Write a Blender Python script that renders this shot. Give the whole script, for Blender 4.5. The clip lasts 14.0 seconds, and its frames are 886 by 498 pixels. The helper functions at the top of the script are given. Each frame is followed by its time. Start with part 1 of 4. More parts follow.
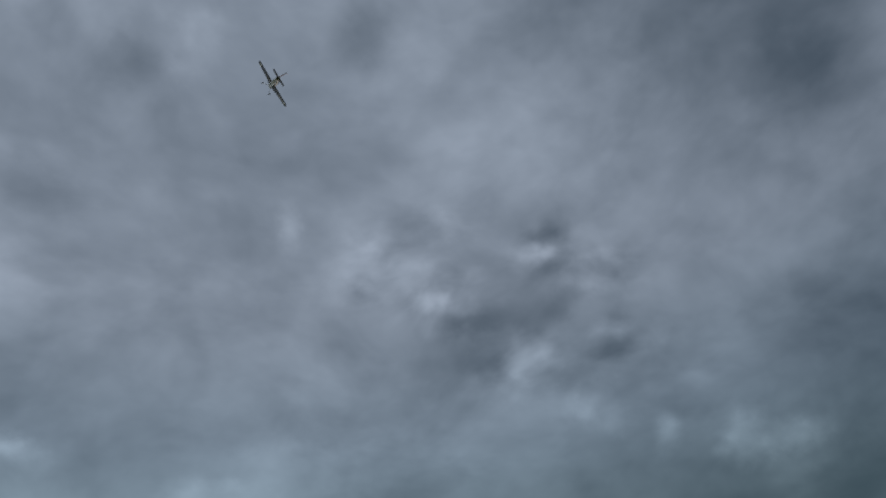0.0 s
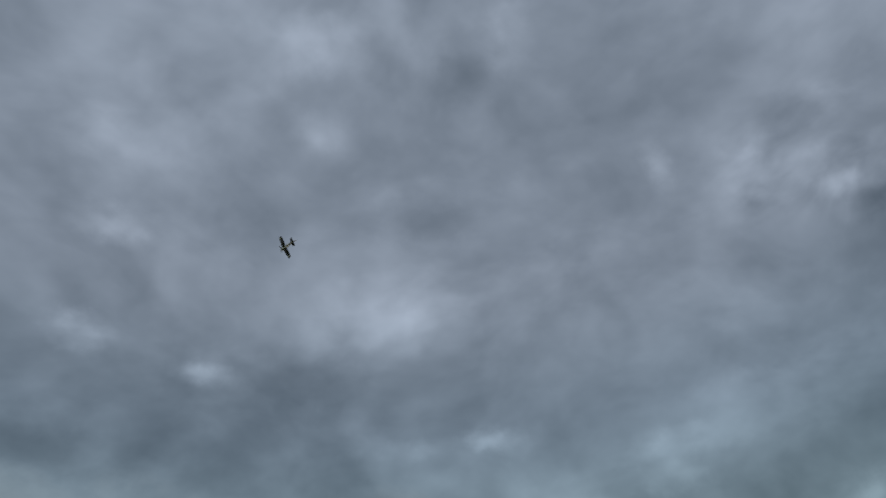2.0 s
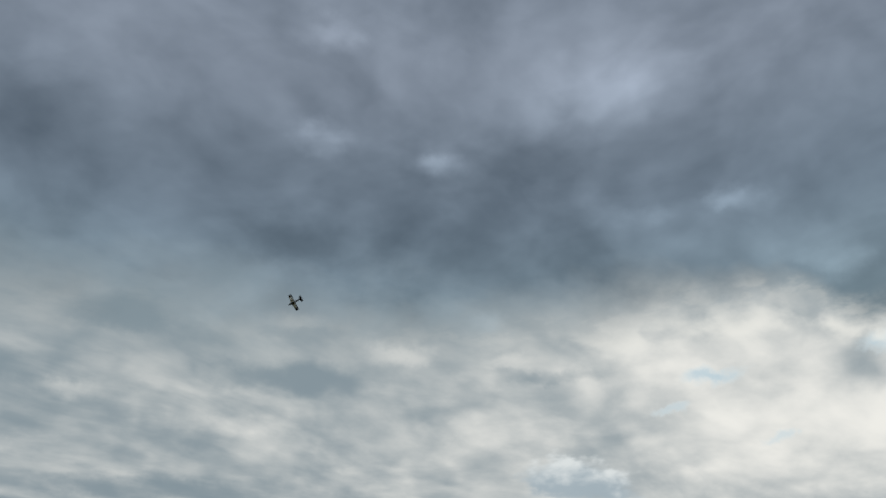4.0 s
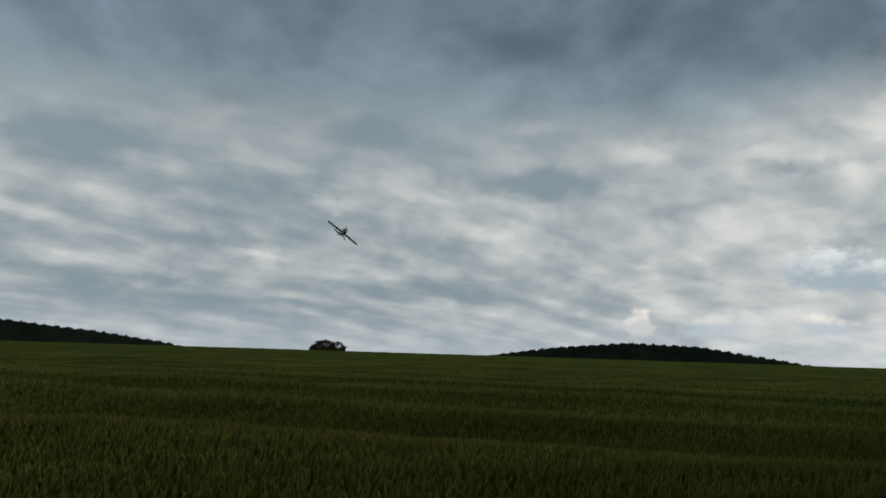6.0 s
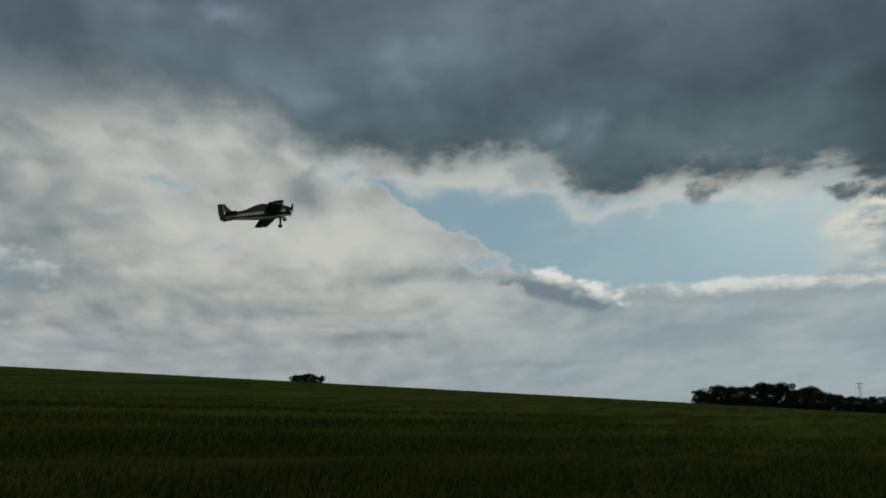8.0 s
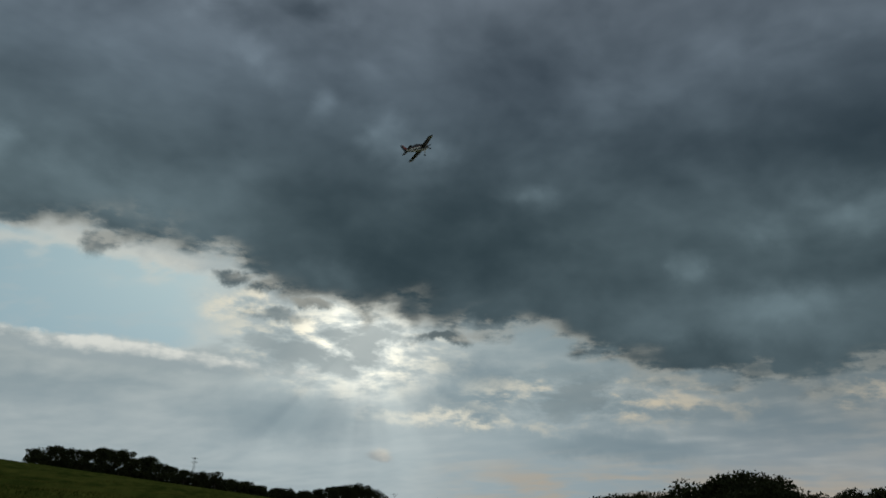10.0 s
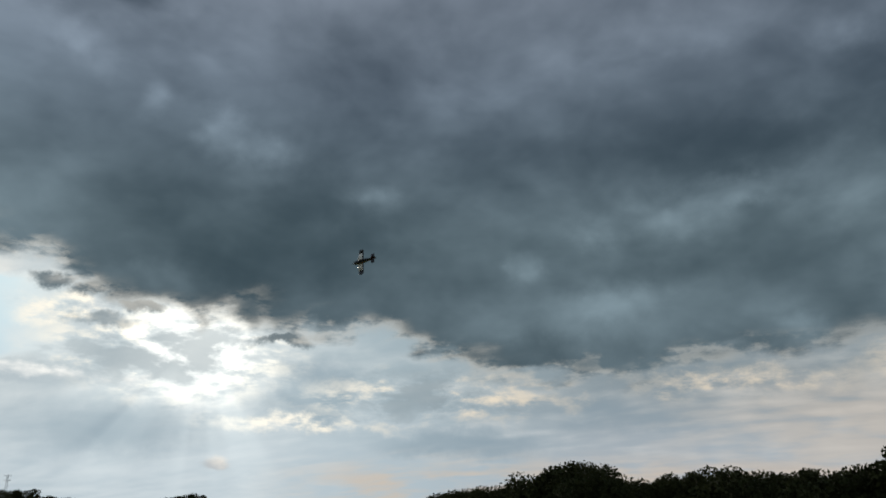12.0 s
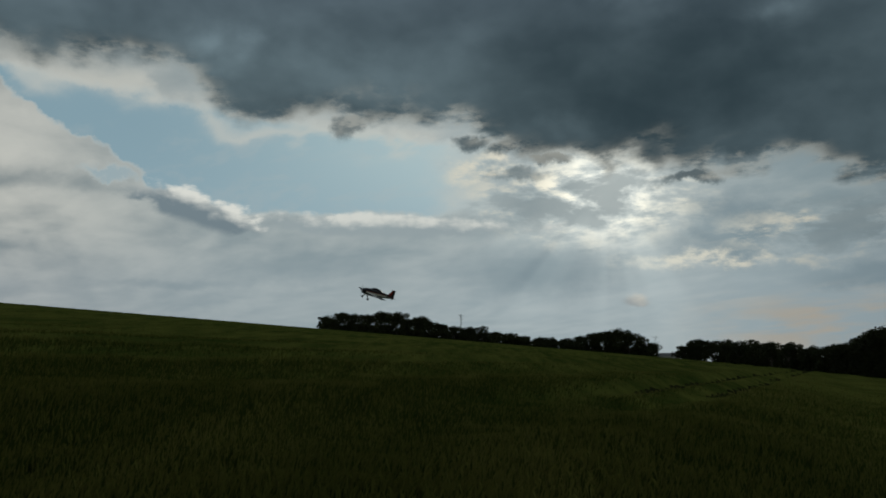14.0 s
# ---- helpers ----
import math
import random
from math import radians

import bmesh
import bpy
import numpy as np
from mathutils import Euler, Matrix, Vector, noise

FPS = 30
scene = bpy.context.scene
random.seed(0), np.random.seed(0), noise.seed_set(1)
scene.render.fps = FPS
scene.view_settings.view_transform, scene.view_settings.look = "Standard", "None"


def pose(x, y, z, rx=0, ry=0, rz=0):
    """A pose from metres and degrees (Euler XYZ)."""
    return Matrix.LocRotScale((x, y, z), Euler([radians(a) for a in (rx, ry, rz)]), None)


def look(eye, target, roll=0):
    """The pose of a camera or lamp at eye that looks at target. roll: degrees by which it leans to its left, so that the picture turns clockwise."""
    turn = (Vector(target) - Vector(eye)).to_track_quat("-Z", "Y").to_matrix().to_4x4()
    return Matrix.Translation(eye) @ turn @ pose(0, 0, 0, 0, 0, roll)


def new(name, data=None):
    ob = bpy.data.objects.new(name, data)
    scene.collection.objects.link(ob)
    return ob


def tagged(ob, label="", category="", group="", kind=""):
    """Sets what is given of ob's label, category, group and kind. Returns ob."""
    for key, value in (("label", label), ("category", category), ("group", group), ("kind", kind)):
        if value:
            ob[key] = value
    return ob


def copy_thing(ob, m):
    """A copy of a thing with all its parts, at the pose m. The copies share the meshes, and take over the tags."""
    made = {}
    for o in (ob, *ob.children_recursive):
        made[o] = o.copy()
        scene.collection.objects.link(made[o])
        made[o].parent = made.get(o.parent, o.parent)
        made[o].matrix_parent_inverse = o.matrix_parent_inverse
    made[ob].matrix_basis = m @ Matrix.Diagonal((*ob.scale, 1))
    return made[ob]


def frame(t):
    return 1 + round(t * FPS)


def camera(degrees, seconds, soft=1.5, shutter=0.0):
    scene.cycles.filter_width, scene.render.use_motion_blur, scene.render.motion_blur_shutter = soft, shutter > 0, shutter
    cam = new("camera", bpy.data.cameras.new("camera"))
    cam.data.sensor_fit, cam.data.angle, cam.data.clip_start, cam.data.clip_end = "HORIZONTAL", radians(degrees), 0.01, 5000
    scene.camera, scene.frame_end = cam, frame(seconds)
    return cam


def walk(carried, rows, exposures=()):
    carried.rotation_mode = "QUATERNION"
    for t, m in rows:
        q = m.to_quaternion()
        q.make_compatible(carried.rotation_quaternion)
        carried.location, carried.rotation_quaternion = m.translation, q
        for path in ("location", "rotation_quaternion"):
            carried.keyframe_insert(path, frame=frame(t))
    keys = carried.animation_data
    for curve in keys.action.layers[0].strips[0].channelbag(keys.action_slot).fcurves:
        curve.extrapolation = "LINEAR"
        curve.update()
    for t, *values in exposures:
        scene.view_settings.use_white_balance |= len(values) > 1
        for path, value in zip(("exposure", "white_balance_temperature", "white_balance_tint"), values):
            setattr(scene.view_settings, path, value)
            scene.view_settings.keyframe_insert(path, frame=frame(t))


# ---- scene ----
FIELD_SLOPE = 0.0887          # the field falls this much per metre towards +x
EYE = 1.72

# ---- camera ----
cam = camera(58.0, 14.0, soft=1.8)
PATH = (
    (0, 0, 0, EYE, 132.43, 6.02, 14.56),
    (0.5, 0, 0, EYE, 133.28, 4.01, 18.82),
    (1, 0, 0, EYE, 132.87, 4.19, 27.63),
    (1.5, 0, 0, EYE, 133.73, 3.90, 38.30),
    (2, 0, 0, EYE, 131.76, 3.48, 48.71),
    (2.5, 0, 0, EYE, 130.50, 3.77, 61.76),
    (3, 0, 0, EYE, 127.15, 3.28, 64.38),
    (3.5, 0, 0, EYE, 122.06, 2.18, 61.35),
    (4, 0, 0, EYE, 116.41, 0.33, 65.82),
    (4.2, 0, 0, EYE, 115.45, 0.31, 69.46),
    (6.3, 0, 0, EYE, 101.74, -1.12, 83.36),
    (6.5, 0, 0, EYE, 102.10, -1.25, 81.85),
    (7, 0, 0, EYE, 105.24, -0.55, 64.67),
    (7.5, 0, 0, EYE, 105.87, 1.05, 42.75),
    (8, 0, 0, EYE, 102.07, 1.48, 27.24),
    (8.5, 0, 0, EYE, 102.13, 1.29, 16.19),
    (9, 0, 0, EYE, 103.63, -0.50, 4.36),
    (9.2, 0, 0, EYE, 105.10, -1.82, -0.06),
    (11.3, 0, 0, EYE, 106.85, 0.03, -30.80),
    (11.5, 0, 0, EYE, 107.22, 1.21, -29.09),
    (12, 0, 0, EYE, 107.52, 0.15, -27.65),
    (12.5, 0, 0, EYE, 106.21, 0.42, -21.74),
    (13, 0, 0, EYE, 103.04, 1.07, -13.25),
    (13.5, 0, 0, EYE, 98.98, 1.18, -6.39),
    (14, 0, 0, EYE, 96.31, 0.34, 1.30),
)
EXPOSURE = ((0.0, 0.47, 6500, 10), (4.2, 0.47, 6500, 10), (6.3, 0.47, 6500, 10), (7.0, 0.3, 6500, 9), (7.5, 0.0, 6500, 8), (8.0, -0.18, 6500, 6), (8.5, -0.3, 6520, 5), (9.2, -0.4, 6550, 4),
            (11.3, 0.45, 6600, 11), (12.5, 0.45, 6600, 11), (13.0, 0.33, 6560, 9), (13.5, 0.0, 6540, 7), (14.0, -0.23, 6540, 6))
walk(cam, [(t, pose(*p)) for t, *p in PATH], EXPOSURE)

# ---- world, sun ----
SUN_AZ, SUN_EL = 10.6, 10.6


def wrap(nt):
    """A small arithmetic on shader sockets: returns the class of wrapped values for this node tree."""
    class Val:
        def __init__(self, s):
            self.s = s

        def op(self, kind, *others, clamp=False):
            n = nt.nodes.new("ShaderNodeMath")
            n.operation, n.use_clamp = kind, clamp
            for i, o in enumerate((self, *others)):
                if isinstance(o, Val):
                    nt.links.new(o.s, n.inputs[i])
                else:
                    n.inputs[i].default_value = o
            return Val(n.outputs[0])

        def __add__(self, o): return self.op("ADD", o)
        def __sub__(self, o): return self.op("SUBTRACT", o)
        def __mul__(self, o): return self.op("MULTIPLY", o)
        def __truediv__(self, o): return self.op("DIVIDE", o)
        def __pow__(self, o): return self.op("POWER", o)
        def low(self, o): return self.op("MINIMUM", o)
        def high(self, o): return self.op("MAXIMUM", o)
        def root(self): return self.op("SQRT")
        def bell(self): return (self * self * -1.0).op("EXPONENT")

        def step(self, a, b, lo=0.0, hi=1.0):
            n = nt.nodes.new("ShaderNodeMapRange")
            n.interpolation_type = "SMOOTHSTEP"
            nt.links.new(self.s, n.inputs[0])
            for i, v in enumerate((a, b, lo, hi)):
                if isinstance(v, Val):
                    nt.links.new(v.s, n.inputs[i + 1])
                else:
                    n.inputs[i + 1].default_value = v
            return Val(n.outputs[0])
    return Val


def make_sky():
    world = bpy.data.worlds.new("overcast_evening_sky")
    world.use_nodes = True
    nt = world.node_tree
    nt.nodes.clear()
    Val = wrap(nt)
    link = nt.links.new
    coord = nt.nodes.new("ShaderNodeTexCoord")
    axes = nt.nodes.new("ShaderNodeSeparateXYZ")
    link(coord.outputs["Generated"], axes.inputs[0])
    X, Y, Z = (Val(s) for s in axes.outputs)
    az = X.op("ARCTAN2", Y) * (180 / math.pi)
    el = Z.op("ARCSINE") * (180 / math.pi)

    def stretched(k):
        n = nt.nodes.new("ShaderNodeCombineXYZ")
        link(X.s, n.inputs[0]), link(Y.s, n.inputs[1]), link((Z * k).s, n.inputs[2])
        return n.outputs[0]

    def fbm(vec, scale, detail=6, rough=0.55, seed=0.0, dist=0.0, kind="FBM"):
        n = nt.nodes.new("ShaderNodeTexNoise")
        n.noise_dimensions, n.noise_type = "4D", kind
        link(vec, n.inputs["Vector"])
        n.inputs["W"].default_value = seed
        n.inputs["Scale"].default_value, n.inputs["Detail"].default_value = scale, detail
        n.inputs["Roughness"].default_value, n.inputs["Distortion"].default_value = rough, dist
        return Val(n.outputs[0])

    flat, tall = stretched(2.6), stretched(1.15)
    # slow and fine wandering of every cloud edge, in degrees
    wa = (fbm(tall, 7, 5, 0.62, 3.1) - 0.5) * 9.0
    we = (fbm(tall, 7.5, 5, 0.62, 8.4) - 0.5) * 5.0
    fa = (fbm(tall, 22, 8, 0.66, 1.7) - 0.5) * 4.2
    fe = (fbm(tall, 24, 8, 0.66, 5.2) - 0.5) * 3.0

    warped = {}

    def blob(a, e, ra, re, soft=0.6, fine=0.6, k=1.0):
        """A cloud's mask round (a, e) degrees with half sizes ra, re."""
        if fine not in warped:
            n = nt.nodes.new("ShaderNodeCombineXYZ")
            link((az + wa * 0.45 + fa * fine).s, n.inputs[0])
            link((el + we * 0.45 + fe * fine).s, n.inputs[1])
            warped[fine] = n.outputs[0]
        n = nt.nodes.new("ShaderNodeVectorMath")
        n.operation = "MULTIPLY_ADD"
        link(warped[fine], n.inputs[0])
        n.inputs[1].default_value = (1 / ra, 1 / re, 0)
        n.inputs[2].default_value = (-a / ra, -e / re, 0)
        d = nt.nodes.new("ShaderNodeVectorMath")
        d.operation = "LENGTH"
        link(n.outputs[0], d.inputs[0])
        return Val(d.outputs["Value"]).step(1.0, 1.0 - soft, 0.0, k)

    def mix(fac, a, b):
        n = nt.nodes.new("ShaderNodeMix")
        n.data_type = "RGBA"
        link(fac.s, n.inputs[0])
        for i, c in ((6, a), (7, b)):
            if isinstance(c, tuple):
                n.inputs[i].default_value = (*c, 1)
            else:
                link(c, n.inputs[i])
        return n.outputs[2]

    def scaled(col, k):
        n = nt.nodes.new("ShaderNodeVectorMath")
        n.operation = "SCALE"
        if isinstance(col, tuple):
            n.inputs[0].default_value = col
        else:
            link(col, n.inputs[0])
        if isinstance(k, Val):
            link(k.s, n.inputs["Scale"])
        else:
            n.inputs["Scale"].default_value = k
        return n.outputs[0]

    def plus(a, b):
        n = nt.nodes.new("ShaderNodeVectorMath")
        n.operation = "ADD"
        link(a, n.inputs[0]), link(b, n.inputs[1])
        return n.outputs[0]

    # clear air
    air = nt.nodes.new("ShaderNodeTexSky")
    air.sky_type, air.sun_disc = "NISHITA", False
    air.sun_elevation, air.sun_rotation = radians(SUN_EL), radians(SUN_AZ)
    air.air_density, air.dust_density = 1.0, 1.2
    blue = mix(el.step(5, 15), (0.31, 0.44, 0.52), mix(el.step(-90, -89, 0.0, 0.94), scaled(air.outputs[0], 0.06), mix(az.step(-24, -2), (0.265, 0.400, 0.485), (0.400, 0.545, 0.605))))

    def cells(vec, scale, smooth=0.6):
        n = nt.nodes.new("ShaderNodeTexVoronoi")
        n.feature = "SMOOTH_F1"
        link(vec, n.inputs["Vector"])
        n.inputs["Scale"].default_value, n.inputs["Smoothness"].default_value = scale, smooth
        return Val(n.outputs["Distance"])

    def bent(vec, scale, amount):
        """The direction, bent by noise, so that cells turn into billows."""
        n = nt.nodes.new("ShaderNodeTexNoise")
        link(vec, n.inputs["Vector"])
        n.inputs["Scale"].default_value, n.inputs["Detail"].default_value = scale, 4
        m = nt.nodes.new("ShaderNodeVectorMath")
        m.operation = "MULTIPLY_ADD"
        link(n.outputs["Color"], m.inputs[0])
        m.inputs[1].default_value = (amount, amount, amount)
        link(vec, m.inputs[2])
        return m.outputs[0]

    def total(rows):
        """The sum of soft patches: rows of bearing, elevation, half width, half height, strength."""
        s = None
        for a, e, ra, re, k in rows:
            b = blob(a, e, ra, re, 0.95, 0.6, k)
            s = b if s is None else s + b
        return s

    # the cloud layers lie in a plane overhead: its coordinates, drawn out along the wind
    height = Z.high(0.0) + 0.17
    WIND = radians(-30.0)
    PX, PY = X / height, Y / height

    def plane_vec(along, shift=0.0):
        """Place in the cloud plane, shortened along the wind; shift: moved towards the sun."""
        n = nt.nodes.new("ShaderNodeCombineXYZ")
        px, py = PX + shift * math.sin(radians(SUN_AZ)), PY + shift * math.cos(radians(SUN_AZ))
        link((px * math.cos(WIND) - py * math.sin(WIND)).s, n.inputs[0])
        link(((px * math.sin(WIND) + py * math.cos(WIND)) * along).s, n.inputs[1])
        return n.outputs[0]

    wind, wind_lit = bent(plane_vec(0.62), 1.3, 0.42), bent(plane_vec(0.62, 0.10), 1.3, 0.42)

    def sunwards(vec, d):
        n = nt.nodes.new("ShaderNodeVectorMath")
        link(vec, n.inputs[0])
        n.inputs[1].default_value = (d * math.sin(radians(SUN_AZ)), d * math.cos(radians(SUN_AZ)), 0)
        return n.outputs[0]
    lumps = stretched(1.6)
    lump, lump_lit = bent(lumps, 3.5, 0.13), bent(sunwards(lumps, 0.035), 3.5, 0.13)
    puff_vec = bent(tall, 9.0, 0.09)
    billow = cells(puff_vec, 15.0).step(0.75, 0.08) * 0.6 + cells(puff_vec, 34.0).step(0.75, 0.08) * 0.4
    # veil below the deck: lit heaps and grey streaks
    s1 = fbm(wind, 2.0, 5, 0.48, 0.4)
    s2 = fbm(wind, 4.6, 5, 0.5, 6.1)
    s3 = fbm(flat, 22.0, 5, 0.62, 2.2)
    shine = s2 - fbm(wind_lit, 4.6, 5, 0.5, 6.1)
    streak = s1 * 0.45 + s2 * 0.40 + s3 * 0.15
    tone = streak.step(0.30, 0.70) * 0.70 + 0.06 + shine * 0.9 + (billow - 0.5) * 0.34
    tone = tone + total(((-69.2, 19.1, 3.6, 1.1, 0.5), (-91.6, 15.0, 3.6, 1.0, 0.4), (-76.6, 21.3, 3.3, 0.9, 0.3), (-60.8, 18.1, 2.7, 0.8, 0.3), (-48.5, 17.4, 14, 3.6, 0.45), (-42.3, 12.6, 15, 4.2, 0.62),
                         (-100.8, 21.3, 4.3, 1.3, 0.25), (-109.7, 10.2, 3.1, 0.7, 0.3), (-96.1, 11.3, 3.1, 0.7, 0.3), (-31.0, 12.7, 8, 3.6, 0.55), (-13.3, 3.5, 6.5, 0.8, 0.35), (-27.8, 8.3, 7, 2.2, 0.35),
                         (-14, 14.5, 18, 6, 0.45), (-18, 6.0, 18, 2.2, 0.2), (-80, 13.5, 9, 1.2, 0.25)))
    tone = tone - total(((-108.6, 18.0, 10.6, 2.5, 0.5), (-88.5, 20.3, 5, 1.5, 0.4), (-77.4, 17.1, 9.6, 1.7, 0.6), (-100.3, 11.9, 8.3, 0.9, 0.35), (-85.5, 9.2, 14, 1.1, 0.4), (-105.4, 8.1, 10.2, 1.3, 0.3),
                         (-27.9, 10.0, 9.3, 0.8, 0.25), (-39.9, 7.8, 9, 1.4, 0.4), (-8.9, 5.3, 12.7, 2.3, 0.5), (-31.8, 5.8, 4, 1.0, 0.35), (-57.7, 17.2, 5.8, 0.6, 0.3), (-20.2, 3.9, 7, 0.5, 0.35), (-98, 16.0, 9, 1.4, 0.3)))
    tone = (tone - az.step(-48, -96) * 0.50 - az.step(14, 24) * 0.62 + 0.05).step(-0.60, 1.40)
    veil = mix(tone, (0.170, 0.214, 0.240), (0.620, 0.615, 0.580))
    veil = mix((el * -1.0).step(-9, -2) * 0.55, veil, (0.36, 0.405, 0.45))
    # warm low light along the horizon, right of the sun
    peach = az.step(13, 24) * (el.step(3.8, 1.0)).high(az.step(36, 56) * el.step(9.5, 5.0) * 0.6) * streak.step(0.40, 0.56)

    # the sun behind the cloud
    sx, sy, sz = (math.sin(radians(SUN_AZ)) * math.cos(radians(SUN_EL)), math.cos(radians(SUN_AZ)) * math.cos(radians(SUN_EL)), math.sin(radians(SUN_EL)))
    near_sun = (X * sx + Y * sy + Z * sz).low(1.0).op("ARCCOSINE") * (180 / math.pi)
    glow = (near_sun / 3.4).bell()
    wide = (near_sun / 14.0).bell()

    # bluer air towards the sun
    veil = mix(az.step(-36, -12) * az.step(42, 22) * 0.42, veil, (0.330, 0.430, 0.480))
    # opening of clear sky
    ga, ge = az + wa * 0.22 + fa * 0.75 + (billow - 0.5) * 1.6, el + we * 0.22 + fe * 0.7
    gap = (ge + (ga + 29.0) * 0.62 - 14.8).step(-0.1, 0.4) * ge.step(8.5, 9.1) * (ge + (ga + 20.0) * 0.11).step(16.4, 15.5) * ga.step(3.5, -3.5)
    gap = gap.high(blob(-24.4, 10.9, 2.4, 0.6, 0.6, 1.0) * 0.8)
    gap = gap.high(blob(-46.6, 16.4, 2.4, 0.8, 0.8, 1.0) * 0.75).high(blob(-34.6, 17.3, 2.8, 1.2, 0.8, 1.0) * 0.85).high(blob(-49.7, 14.5, 1.8, 0.5, 0.8, 1.0) * 0.5).high(blob(-43.1, 11.8, 1.4, 0.5, 0.8, 1.0) * 0.5)
    gap = gap.high(blob(-2.5, 11.2, 5, 1.8, 0.8, 1.0) * 0.8)
    rim = gap * (gap * -1.0 + 1.0) * 4.0
    low = mix(rim * 0.25, mix(gap, veil, blue), (0.66, 0.665, 0.63))
    wisps = fbm(wind, 7.0, 6, 0.6, 7.7).step(0.48, 0.66)
    low = mix(wisps * gap * 0.25, low, (0.45, 0.50, 0.52))
    # grey showers hanging under the sun
    shower = blob(6.0, 4.6, 8.5, 3.2, 0.9, 0.6) * 0.8
    shower = shower.high(blob(18.6, 7.4, 4.4, 3.2, 0.7, 1.0) * 0.8).high(blob(40, 5.6, 9.0, 1.5, 0.9, 0.6) * 0.45).high(blob(29, 3.9, 9.0, 1.4, 0.8, 0.6) * 0.6)
    low = mix(shower, low, (0.150, 0.215, 0.262))
    low = mix(peach * 0.8, low, (0.42, 0.355, 0.285))
    # broken, lit cloud round the sun
    bits = fbm(flat, 11.0, 6, 0.58, 9.3, 0.3) * 0.7 + fbm(flat, 34.0, 5, 0.6, 4.7, 0.2) * 0.3
    lit = blob(8.8, 9.6, 11.0, 4.0, 0.8, 1.0).high(blob(28, 7.0, 13.0, 2.4, 0.8, 1.0)).high(blob(48, 7.4, 10.0, 1.5, 0.9, 1.0) * 0.8).high(blob(2.5, 12.0, 5.0, 1.6, 0.8, 1.0))
    lit = lit.high(blob(18, 5.2, 9.0, 1.0, 0.9, 1.0) * 0.8).high(blob(58, 8.4, 4.0, 2.0, 0.9, 1.0) * 0.7)
    low = mix(lit * bits.step(0.46, 0.57), low, mix(wide, (0.54, 0.48, 0.385), (0.95, 0.88, 0.72)))
    low = mix(lit * bits.step(0.48, 0.40) * 0.6, low, (0.17, 0.215, 0.24))
    low = plus(low, scaled((0.92, 0.88, 0.78), glow * bits.step(0.40, 0.58, 0.15, 1.0) * 0.9))
    low = plus(low, scaled((0.74, 0.80, 0.80), wide * 0.11))
    # light shafts that fan out below the sun
    ray_angle = (az - SUN_AZ).op("ARCTAN2", el * -1.0 + (SUN_EL + 0.4))
    shaft = nt.nodes.new("ShaderNodeTexNoise")
    shaft.noise_dimensions = "1D"
    link((ray_angle * 3.0 + 3.3).s, shaft.inputs["W"])
    shaft.inputs["Scale"].default_value, shaft.inputs["Detail"].default_value = 1.0, 1
    beam = Val(shaft.outputs[0]).step(0.40, 0.62) * el.step(9.5, 7.0) * near_sun.step(15, 5)
    low = plus(low, scaled((0.62, 0.66, 0.62), beam * 0.10))

    # single cumulus clouds: flat grey base, knobbly lit top
    knob = cells(bent(tall, 14.0, 0.06), 26.0, 0.25).step(0.7, 0.05) * 0.6 + cells(bent(tall, 30.0, 0.03), 60.0, 0.25).step(0.7, 0.05) * 0.4

    def cumulus(col, a, e, ra, re, tone_low, tone_top, tilt=0.0, crisp=0.25, fade=1.0):
        across = (az - a + fa * 0.35) / ra
        up = (el - (az - a) * tilt - e + fe * 0.25) / re
        far = (across * across + up * up).root() - (knob - 0.45) * 0.35 - (s3 - 0.5) * 1.3
        m = far.step(1.0, 0.85 - crisp) * up.step(-0.75, -0.35)
        rise = up * 1.1 + (knob - 0.45) * 0.6 + (s3 - 0.5) * 1.6 + across * 0.15
        return mix(m * fade, col, mix(rise.step(-0.35, 0.65), tone_low, tone_top))
    low = cumulus(low, -56.4, 10.0, 4.6, 2.3, (0.26, 0.315, 0.35), (0.52, 0.55, 0.55), -0.08, 0.3, 0.95)
    low = cumulus(low, -69.3, 7.0, 1.4, 1.5, (0.42, 0.43, 0.43), (0.66, 0.62, 0.55), 0, 0.3)
    low = cumulus(low, -64.4, 6.7, 4.0, 1.3, (0.35, 0.395, 0.435), (0.52, 0.52, 0.505), -0.02, 0.5, 0.8)
    low = cumulus(low, -57.4, 6.6, 2.3, 1.0, (0.36, 0.40, 0.43), (0.66, 0.62, 0.55), -0.1, 0.3)
    low = cumulus(low, -51.5, 5.4, 3.2, 0.8, (0.29, 0.34, 0.38), (0.36, 0.40, 0.43), -0.05, 0.6, 0.7)
    low = cumulus(low, -30.3, 3.1, 2.2, 1.0, (0.30, 0.345, 0.38), (0.36, 0.40, 0.43), 0, 0.6, 0.6)
    low = cumulus(low, -5.0, 7.9, 12.5, 1.3, (0.34, 0.40, 0.43), (0.76, 0.765, 0.73), -0.02, 0.3, 0.9)
    low = cumulus(low, -18.4, 8.7, 5.2, 1.7, (0.20, 0.255, 0.295), (0.80, 0.80, 0.76), -0.30, 0.2)
    low = cumulus(low, 12.2, 2.5, 1.3, 0.6, (0.36, 0.38, 0.39), (0.66, 0.62, 0.55), -0.05, 0.6, 0.8)

    # the dark deck: its lower edge runs round the sky
    edge = nt.nodes.new("ShaderNodeFloatCurve")
    link(((az + 125.0) / 200.0).s, edge.inputs["Value"])
